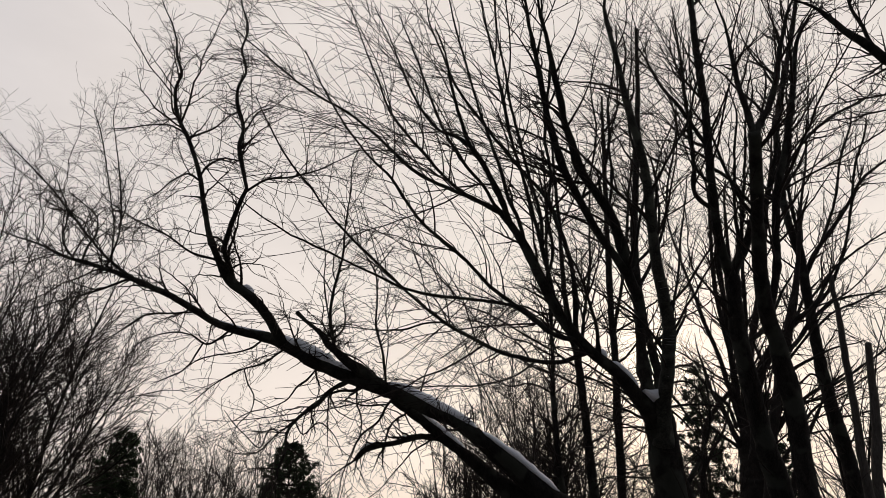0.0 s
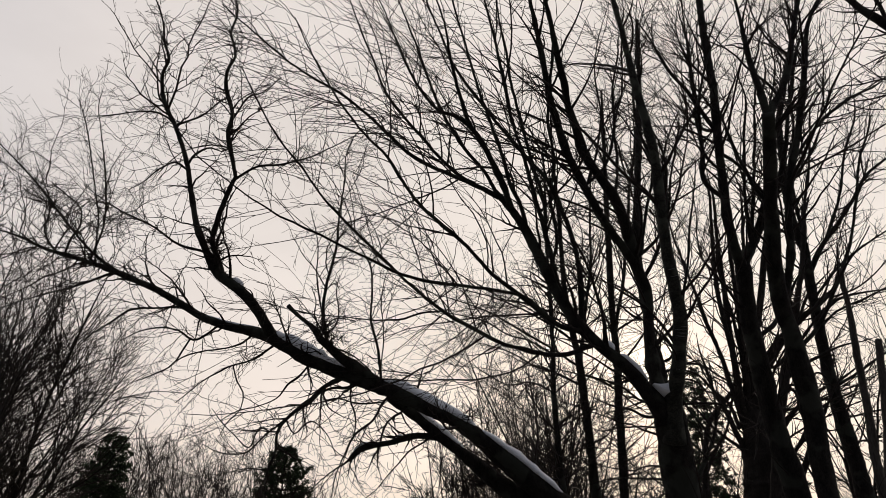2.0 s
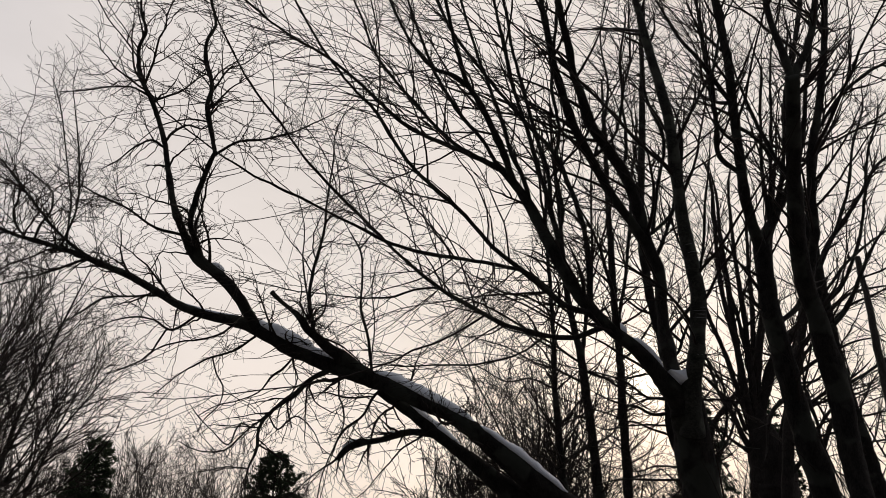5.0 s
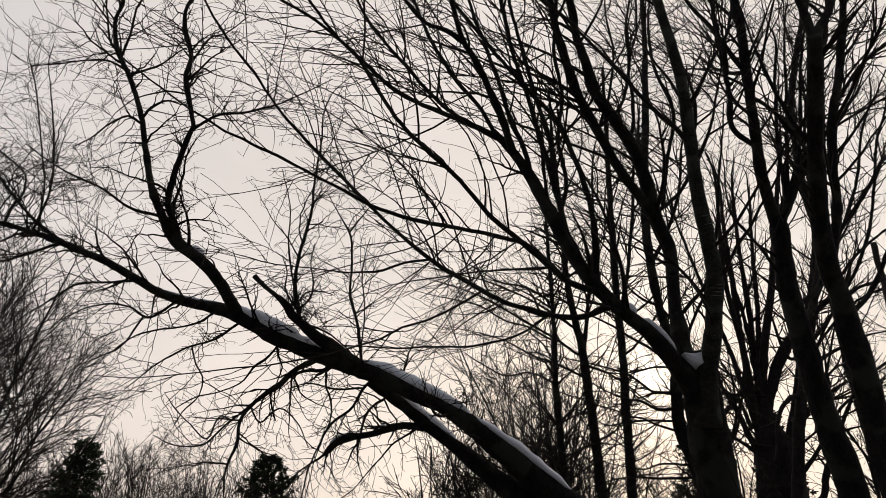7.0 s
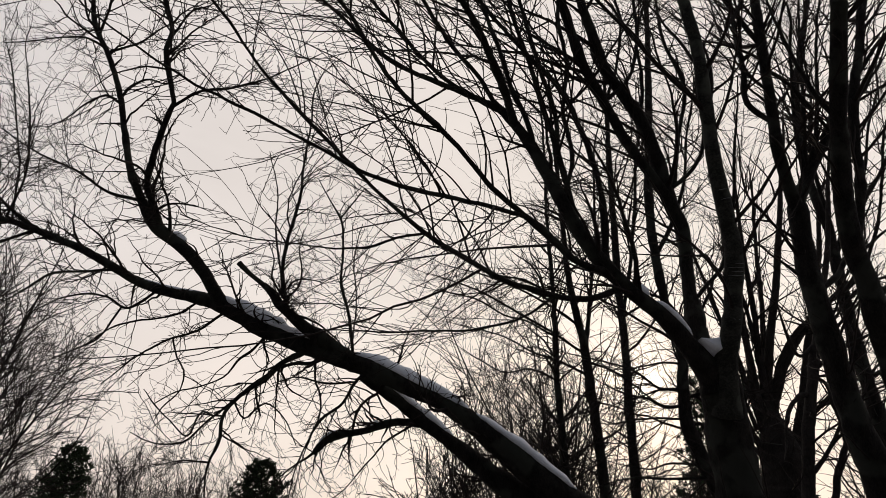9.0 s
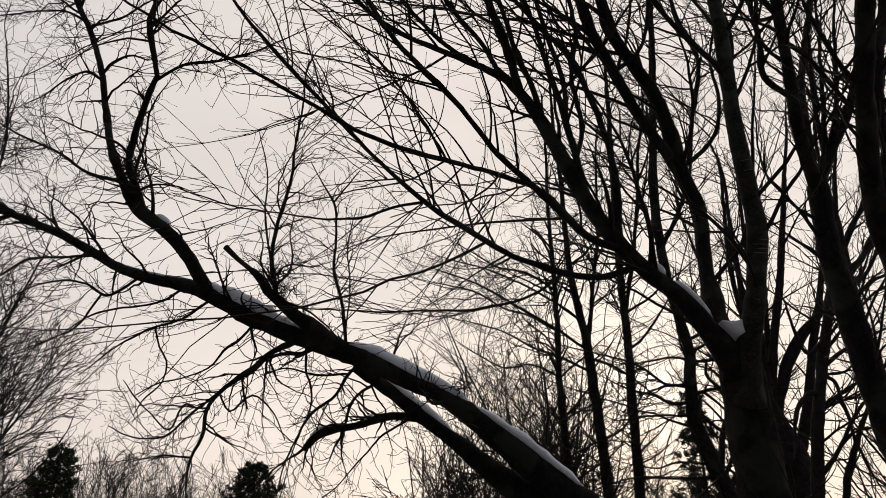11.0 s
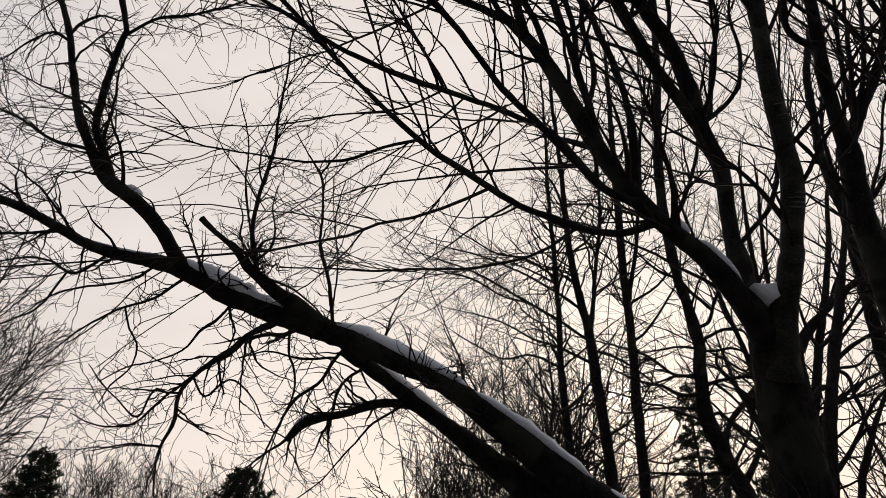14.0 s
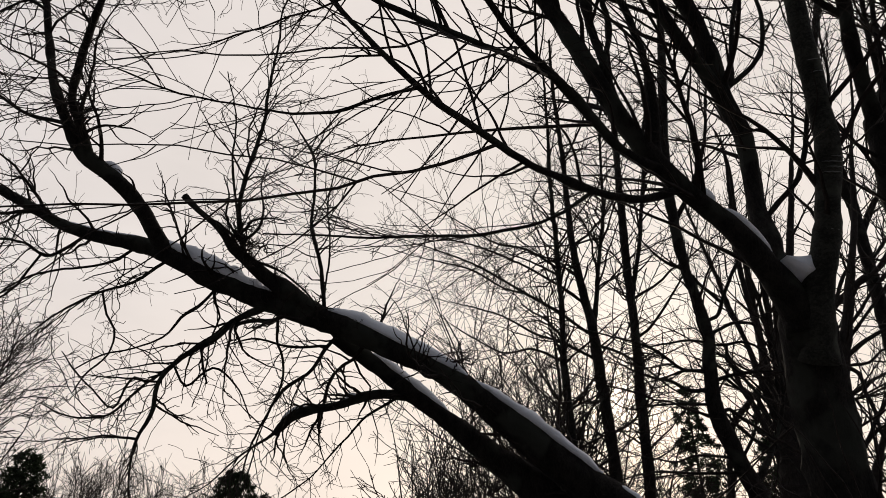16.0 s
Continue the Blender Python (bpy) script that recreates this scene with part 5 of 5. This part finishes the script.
twigs(leaning_tree, 1, 1.22, 1.05, 0.0, 50, 1.6, 1.25)
twigs(forked_maple, 2, 0.75, 1.5, 0.01, 40, 1.62, 0.5, -0.07, 0.3)
twigs(right_maple, 3, 0.66, 1.65, 0.05, 38, 1.7, 0.65, 0.0, 0.5)
twigs(twin_topped_maple, 4, 0.64, 1.65, 0.05, 38, 1.7, 0.65, 0.0, 0.5)
twigs(slanting_maple, 5, 0.75, 1.5, 0.06, 36, 1.5, 0.7)
twigs(edge_tree, 6, 1.1, 1.2, 0.04, 45, 1.3, 0.9)
twigs(curved_tree, 7, 0.8, 1.4, 0.04, 44, 1.4, 0.7)
twigs(branching_tree, 12, 0.45, 1.4, 0.03, 46, 1.7, 0.7)
twigs(slender_tree, 8, 1.1, 1.7, 0.02, 56, 1.7, 0.9)
twigs(thin_stem_tree, 9, 1.0, 2.0, 0.02, 56, 1.7, 0.9)
twigs(narrow_tree, 10, 1.2, 2.0, 0.02, 56, 1.7, 0.9)
twigs(clump_tree, 11, 0.38, 2.0, 0.05, 40, 2.0, 0.7)
twigs(bent_tree, 13, 0.3, 1.6, 0.04, 42, 2.0, 0.7)

shoots(leaning_tree, (-1.92, 12.00, 5.30), 34, 0.95, 21, 0.010, 0.06)
shoots(leaning_tree, (-1.74, 11.98, 5.08), 24, 0.75, 22, 0.009, 0.04)
shoots(leaning_tree, (-3.76, 11.55, 6.66), 30, 0.75, 23, 0.009, 0.05)
shoots(leaning_tree, (-3.95, 11.70, 6.82), 20, 0.60, 24, 0.008, 0.05)
shoots(leaning_tree, (0.42, 12.15, 3.95), 14, 0.55, 25, 0.010, 0.22)
shoots(leaning_tree, (-6.40, 12.83, 6.90), 24, 0.90, 26, 0.009)
shoots(leaning_tree, (-1.02, 12.20, 4.55), 12, 0.80, 27, 0.009, 0.30)
shoots(leaning_tree, (-1.45, 12.20, 4.72), 10, 0.85, 28, 0.009, 0.30)
shoots(leaning_tree, (-0.55, 12.25, 4.32), 8, 0.60, 29, 0.008, 0.30)

# pale cross scars on the smooth leader
def bark_scar(tree, stem, z, half, turn, wide):
    """A raised curved band part of the way round a stem, tapering at its ends."""
    c = tree.stems[stem][0]
    x, y, r = (np.interp(z, c[:, 2], c[:, k]) for k in (0, 1, 3))
    d = unit(np.array([np.interp(z + 0.1, c[:, 2], c[:, k]) - np.interp(z - 0.1, c[:, 2], c[:, k]) for k in (0, 1)] + [0.2]))
    n, verts = 15, []
    for i in range(n):
        q = math.radians(-90 + turn + half * (2 * i / (n - 1) - 1))
        h = wide * math.sin(math.pi * (i + 0.6) / (n + 0.2)) * (1 + 0.5 * noise.noise(Vector((i * 0.7, z * 9, 0))))
        side = np.array([math.cos(q), math.sin(q), 0.0])
        side = unit(side - d * (side @ d))
        mid = np.array([x, y, z]) + side * r * 1.03 + d * 0.006 * noise.noise(Vector((i * 0.4, z * 5, 3)))
        verts += [mid - d * h - side * 0.02, mid - d * h * 0.5 + side * 0.004, mid + d * h * 0.5 + side * 0.004, mid + d * h - side * 0.02]
    faces = [(4 * i + j, 4 * i + j + 1, 4 * i + j + 5, 4 * i + j + 4) for i in range(n - 1) for j in range(3)]
    ob = part("bark_scar", mesh_of("bark_scar", np.array(verts) - tree.at, faces), SCAR, tree.parts[stem], "pale cross scar in the bark")
    return ob


for z, half, turn, wide in ((4.30, 48, -8, 0.006), (4.335, 40, 6, 0.007), (4.37, 52, -4, 0.005), (4.405, 30, 14, 0.006), (3.93, 34, 0, 0.005), (4.98, 36, 4, 0.006), (5.06, 28, -10, 0.005)):
    bark_scar(forked_maple, 15, z, half, turn, wide)

# ---- snow left on the branches ----
def snow_on(tree, stem, x0, x1, wide, high, label, seed, lift=0.8, chunky=1.0):
    """A strip of snow along the upper side of a stem, between two places in x."""
    rng = np.random.default_rng(seed)
    c = tree.stems[stem][0]
    order = np.argsort(c[:, 0])
    n = max(8, int(abs(x1 - x0) / 0.035))
    x = np.linspace(x0, x1, n)
    y, z, r = (np.interp(x, c[order, 0], c[order, k]) for k in (1, 2, 3))
    p = np.stack([x, y, z], axis=1)
    t = unit(np.gradient(p, axis=0))
    up = unit(np.array([0, 0, 1.0]) - t[:, 2:] * t)
    out = np.cross(t, up)
    s = np.linspace(0, 1, n)
    swell = np.interp(s, [0, 0.06, 0.25, 0.6, 0.9, 1], [0.15, 0.6, 0.95, 1.0, 0.7, 0.12])
    lump = np.array([1 + 0.16 * chunky * noise.noise(Vector((q * 5.0, seed * 3.1, 0))) + 0.07 * chunky * noise.noise(Vector((q * 17.0, seed, 5))) for q in x])
    sides = 14
    a = np.arange(sides) * 2 * math.pi / sides
    verts = []
    for i in range(n):
        w = r[i] * wide * (0.55 + 0.45 * swell[i]) * (0.9 + 0.1 * lump[i])
        h = high * swell[i] * lump[i]
        for q in a:
            k = h if math.sin(q) > 0 else r[i] * 0.35
            v = p[i] + up[i] * r[i] * lift + out[i] * w * math.cos(q) + up[i] * k * math.sin(q)
            grain = 1 + 0.05 * noise.noise(Vector(v) * 14)
            verts.append(p[i] + (v - p[i]) * grain)
    faces = [(i * sides + j, i * sides + (j + 1) % sides, (i + 1) * sides + (j + 1) % sides, (i + 1) * sides + j) for i in range(n - 1) for j in range(sides)]
    ends = [tuple(range(sides))[::-1], tuple(range((n - 1) * sides, n * sides))]
    me = bpy.data.meshes.new("snow_patch")
    me.from_pydata([tuple(v) for v in verts], [], faces + ends)
    me.polygons.foreach_set("use_smooth", [True] * len(me.polygons))
    ob = new("snow_patch", me)
    me.materials.append(SNOW)
    return tagged(ob, label=label, category="snow", group="snow on the branches")


snow_on(leaning_tree, 0, -1.00, 0.52, 1.0, 0.13, "thick smooth ridge of old snow on the leaning trunk", 1)
snow_on(leaning_tree, 0, 0.56, 1.76, 0.95, 0.085, "long broken strip of snow along the lower leaning trunk", 2, 0.8, 2.6)
snow_on(leaning_tree, 0, -2.88, -1.66, 1.05, 0.145, "lumpy snow on the leaning trunk beside upright shoots", 3, 0.75, 3.4)
snow_on(leaning_tree, 0, -1.74, -1.06, 1.0, 0.085, "remnant of snow between trunk and dead stub", 4, 0.8, 2.2)
snow_on(leaning_tree, 0, 1.9, 2.35, 0.8, 0.07, "small snow remnant low on the leaning trunk", 9)
snow_on(leaning_tree, 33, -0.50, 0.34, 0.85, 0.075, "thin snow in the gap between twin trunks", 5, 0.75, 2.6)
snow_on(leaning_tree, 34, -1.42, -1.16, 0.9, 0.045, "small snow lump on a hooked branch", 6)
snow_on(leaning_tree, 34, -0.72, -0.60, 0.8, 0.05, "tiny snow lump on a hooked branch", 14)
snow_on(leaning_tree, 2, -3.56, -3.38, 0.75, 0.08, "round snow lump on the bend of a limb", 7)
snow_on(leaning_tree, 1, -4.1, -3.1, 0.6, 0.03, "thin crust of snow on a long limb", 12)
snow_on(forked_maple, 1, 2.14, 2.46, 0.95, 0.075, "narrow snow strip on the lower limb beside the fork", 8, 0.85)
snow_on(forked_maple, 1, 1.96, 2.08, 0.7, 0.075, "small snow lump on a limb knot", 10, 0.95)


def snow_wedge(at, label):
    """Snow packed in the crotch of a fork: a rounded wedge, pointed below."""
    rings, sides = 9, 18
    verts = []
    for i in range(rings):
        y = -0.22 + 0.44 * i / (rings - 1)
        k = min(1.0, 0.80 + 0.35 * i / (rings - 1)) if i < 5 else 1.15 - 0.09 * i
        for j in range(sides):
            q = 2 * math.pi * j / sides
            u, v = math.cos(q), math.sin(q)
            if v > 0:
                x, z = 0.17 * u, 0.035 * u * u - 0.03 + 0.03 * u
            else:
                x, z = 0.17 * math.copysign(abs(u) ** 1.35, u), 0.005 - 0.175 * abs(v) ** 1.2
            g = 1 + 0.06 * noise.noise(Vector((x, y, z)) * 12)
            verts.append((x * k * g - 0.18 * z, y, z * k * g))
    faces = [(i * sides + j, i * sides + (j + 1) % sides, (i + 1) * sides + (j + 1) % sides, (i + 1) * sides + j) for i in range(rings - 1) for j in range(sides)]
    faces += [tuple(range(sides))[::-1], tuple(range((rings - 1) * sides, rings * sides))]
    me = bpy.data.meshes.new("snow_wedge")
    me.from_pydata(verts, [], faces)
    me.polygons.foreach_set("use_smooth", [True] * len(me.polygons))
    ob = new("snow_patch", me)
    ob.location = at
    me.materials.append(SNOW)
    return tagged(ob, label=label, category="snow", group="snow on the branches")


snow_wedge((2.715, 9.57, 3.79), "wedge of white snow packed in the trunk fork")

# ---- the woods behind ----
def wild_tree(name, x, y, height, stems, lean, label, group, seed, spread=26, girth=0.07, dense=1.0, far=1.0, mat=None, bushy=1.0, sweep=40, bare=0.12):
    """A bare tree or clump of stems from one foot. lean: degrees to the east."""
    rng = np.random.default_rng(seed)
    at = np.array([x, y, -0.1])
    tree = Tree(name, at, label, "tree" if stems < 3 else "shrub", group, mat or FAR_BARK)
    P, R = [], []
    n = 14
    for k in range(stems):
        turn = rng.random() * 2 * math.pi if stems > 1 else 0
        out = math.radians(spread) * (0.25 + 0.75 * rng.random()) if stems > 1 else 0.04
        d = unit(np.array([math.sin(out) * math.cos(turn) + math.sin(math.radians(lean)), math.sin(out) * math.sin(turn), 1.0]))
        h = height * (0.72 + 0.28 * rng.random() if stems > 1 else 1)
        p = [at + np.array([math.cos(turn), math.sin(turn), 0]) * (0.15 if stems > 1 else 0)]
        for i in range(n - 1):
            p.append(p[-1] + d * h / (n - 1))
            d = unit(d + rng.normal(size=3) * 0.07 + np.array([0, 0, 0.03]))
        P.append(p)
        g = girth * (0.6 + 0.5 * rng.random())
        R.append(np.linspace(g, 0.008, n))
    P, R = np.array(P), np.array(R)
    for p, r in zip(P, R):
        part("trunk" if stems < 3 else "stem", joined("stem", [(p[None] - at, r[None], 7)]), tree.mat, tree.root)
    B = sprout(rng, P, R, stems * 13 * dense, bare, 0.97, sweep, 0.38 * height, 11, 0.6, 0.05, 0.0048 * far, 0.02, 0.10, keep=0.6)
    part("branches", joined("branches", [(B[0] - at, B[1], 3)]), tree.mat, tree.root, "", "stuff")
    C = sprout(rng, *B, len(B[0]) * 5 * bushy, 0.12, 1.0, sweep + 2, 0.17 * height, 6, 0.6, 0.010 * far, 0.0034 * far, 0.03, 0.14)
    D = sprout(rng, *C, len(C[0]) * 0.9 * bushy, 0.1, 1.0, 38, 0.075 * height, 4, 0.7, 0.0046 * far, 0.0024 * far, 0.04, 0.16)
    part("twigs", joined("twigs", [(C[0] - at, C[1], 3), (D[0] - at, D[1], 3)]), TWIG, tree.root, "", "stuff")
    return tree


def tuft_mesh(name, rng, P, count, blades, size, lift):
    """Dense tufts of needles along the boughs, each a burst of narrow blades."""
    N, m, _ = P.shape
    who = rng.integers(0, N, count)
    x = (0.18 + 0.82 * rng.random(count) ** 0.7) * (m - 1)
    i = np.minimum(x.astype(int), m - 2)
    f = (x - i)[:, None]
    c = P[who, i] * (1 - f) + P[who, i + 1] * f + rng.normal(size=(count, 3)) * size * 0.35
    along = unit(P[who, i + 1] - P[who, i])
    d = unit(rng.normal(size=(count, blades, 3)) * np.array([1, 1, 0.75]) + along[:, None] * 0.8 + np.array([0, 0, lift]))
    L = size * (0.55 + 0.45 * rng.random((count, blades, 1)))
    a = np.repeat(c[:, None], blades, axis=1)
    b = a + d * L
    side = unit(np.cross(d, rng.normal(size=d.shape))) * (size * 0.11)
    mid = a * 0.5 + b * 0.5
    verts = np.stack([a, mid + side, b, mid - side], axis=2)
    return mesh_of(name, verts, np.arange(count * blades * 4).reshape(-1, 4), smooth=False)


def conifer(name, x, y, height, shape, first, layers, m, rise, droop, label, seed, tufts, blades, size, lift, ragged=1.0, spray=0.9):
    """An evergreen: trunk, tiers of boughs and needles. shape: half width at the tip, and its growth for each metre below the tip."""
    rng = np.random.default_rng(seed)
    at = np.array([x, y, -0.1])
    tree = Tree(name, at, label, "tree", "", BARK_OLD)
    n = 12
    P0 = np.zeros((1, n, 3))
    P0[0, :, 2] = np.linspace(0, height - 0.25, n)
    P0[0, :, 0] = 0.03 * np.cumsum(rng.normal(size=n))
    R0 = np.linspace(height * 0.015, 0.02, n)[None]
    part("trunk", joined("trunk", [(P0, R0, 8)]), tree.mat, tree.root)
    boughs, rad = [], []
    for k in range(layers):
        z = height * (first + (1 - first) * (k + 0.4 * rng.random()) / layers) - 0.15
        deep = height - z
        reach = (shape[0] * math.sqrt(min(1.0, 0.15 + 1.5 * deep)) + shape[1] * deep) * (1 + ragged * (0.3 * rng.random() - 0.15))
        for j in range(m):
            t = 2 * math.pi * (j + 0.8 * rng.random()) / m
            up = rise + 0.5 * max(0.0, 1 - deep / 1.5)
            d = unit(np.array([math.cos(t), math.sin(t), up + 0.12 * rng.normal()]))
            L = reach * (0.93 + ragged * (0.45 * rng.random() - 0.28)) / math.sqrt(1 + up * up) * 1.1
            p = [np.array([np.interp(z, P0[0, :, 2], P0[0, :, 0]), 0, z - 0.35 * up * L])]
            for i in range(5):
                p.append(p[-1] + d * L / 5)
                d = unit(d + np.array([0, 0, droop]) + rng.normal(size=3) * 0.05)
            boughs.append(p)
            rad.append(np.linspace(0.012 + 0.012 * reach, 0.006, 6))
    P, R = np.array(boughs), np.array(rad)
    part("boughs", joined("boughs", [(P, R, 4)]), tree.mat, tree.root, "", "stuff")
    S = sprout(rng, P, R, len(P) * 5, 0.25, 1.0, 40, spray, 4, 0.6, 0.012, 0.006, lift * 0.1, 0.12)[0]
    me = tuft_mesh("needles", rng, np.concatenate([P[:, 2:], S]), tufts, blades, size, lift)
    part("needles", me, NEEDLE, tree.root, "dark green needles", "stuff")
    return tree


conifer("white_pine", -8.3, 43.0, 9.0, (0.42, 0.52), 0.46, 13, 10, 0.22, 0.05, "white pine with a rounded crown of layered dark green tufts", 5, 7500, 9, 0.17, 0.6, 0.7, 0.45)
conifer("spruce_tree", -13.5, 32.6, 7.75, (0.44, 0.17), 0.10, 19, 9, 0.25, 0.02, "dark ragged evergreen among bare trees", 8, 4200, 9, 0.20, 0.3, 0.9, 0.6)
conifer("spruce_tree", 17.4, 48.0, 15.3, (0.15, 0.24), 0.05, 26, 7, -0.05, -0.05, "tall narrow spruce with drooping boughs behind maples", 9, 1900, 18, 0.32, -0.2)
conifer("spruce_tree", 20.0, 44.0, 12.6, (0.15, 0.17), 0.05, 22, 7, -0.05, -0.05, "short dark spruce half hidden behind bare stems", 10, 900, 22, 0.34, -0.2)

SHRUB = "bare many-stemmed shrub tree, grey-brown, in winter"
for k, (x, y, h, st, ln) in enumerate([(-15.6, 22, 13.2, 3, 18), (-13.8, 24, 12.6, 3, 14), (-13.2, 21, 10.4, 3, 19), (-16.8, 25, 16.3, 3, 12), (-15.0, 19.5, 10.4, 3, 23), (-18.5, 22, 15.0, 3, 20),
                                       (-16.8, 20, 12.6, 3, 23), (-14.6, 25.5, 9.0, 3, 6), (-13.9, 18.2, 8.4, 3, 25), (-12.7, 22.4, 11.0, 3, 9)]):
    wild_tree("shrub_tree", x, y, h, st, ln, SHRUB, "clump of bare shrubs", 40 + k, 20, 0.10, 1.85, 2.6, None, 1.4, 33, 0.30)
for k, (x, y, h, st, ln) in enumerate([(2.6, 21, 7.8, 7, 0), (3.6, 22.5, 8.6, 6, -2), (1.6, 23, 6.8, 7, -4), (-0.2, 25.5, 5.4, 7, -6), (3.3, 19.5, 6.5, 7, 2), (0.8, 21, 6.4, 7, -3), (0.2, 19, 4.5, 8, 0), (1.2, 18.3, 4.9, 8, 0), (2.2, 18.8, 5.3, 8, 0), (9.0, 27, 6.0, 6, 0), (7.7, 24, 6.2, 6, 0), (8.7, 25, 6.6, 6, 0), (10.2, 25.5, 6.2, 6, 0), (11.6, 26, 6.2, 5, 0), (2.3, 18.5, 8.5, 4, 2), (3.1, 20, 9.5, 4, -2)]):
    wild_tree("thicket_shrub", x, y, h, st, ln, "dense bare thicket of thin upright stems", "thicket behind the maples", 60 + k, 13, 0.045, 1.25, 2.0, None, 1.0)
for k, (x, y, h, st, ln) in enumerate([(11.0, 21, 11.5, 4, 0), (12.0, 18, 9.0, 3, 4), (14.0, 22, 12, 4, 0)]):
    wild_tree("shrub_tree", x, y, h, st, ln, SHRUB, "clump of bare shrubs", 80 + k, 19, 0.08, 0.8, 2.2, None, 0.8)
for k, (x, y, h, ln) in enumerate([(-16.2, 39, 8.9, -3), (-16.4, 42, 9.6, 2), (-13.6, 37, 8.4, 4), (-11.6, 36, 8.3, 3), (-11.8, 39, 8.7, 0), (-10.4, 37, 8.2, -4), (-9.9, 40, 8.3, 5), (-8.4, 38, 6.9, 3), (-15.3, 36.5, 8.0, 0), (-17.9, 40, 9.2, 3)]):
    wild_tree("wood_edge_shrub", x, y, h, 6, ln, "upright fan of thin bare stems before the far wood", "brush before the far wood", 160 + k, 15, 0.05, 0.75, 2.4, None, 0.75, 26, 0.35)
rng_line = np.random.default_rng(11)
for k in range(56):
    x = -34 + 0.74 * k + rng_line.normal() * 0.6 if k < 34 else -9 + 2.2 * (k - 34) + rng_line.normal() * 0.8
    y = 46 + rng_line.random() * 16
    h = (14.0 if x < -11 else 9.0 if x < 3 else 10.5) * (0.85 + 0.22 * rng_line.random()) * y / 56
    wild_tree("woodland_tree", x, y, h, 2, rng_line.normal() * 3, "slim bare tree in the far wood edge", "far wood edge", 100 + k, 12, 0.10, 1.15, 3.7, None, 1.05)
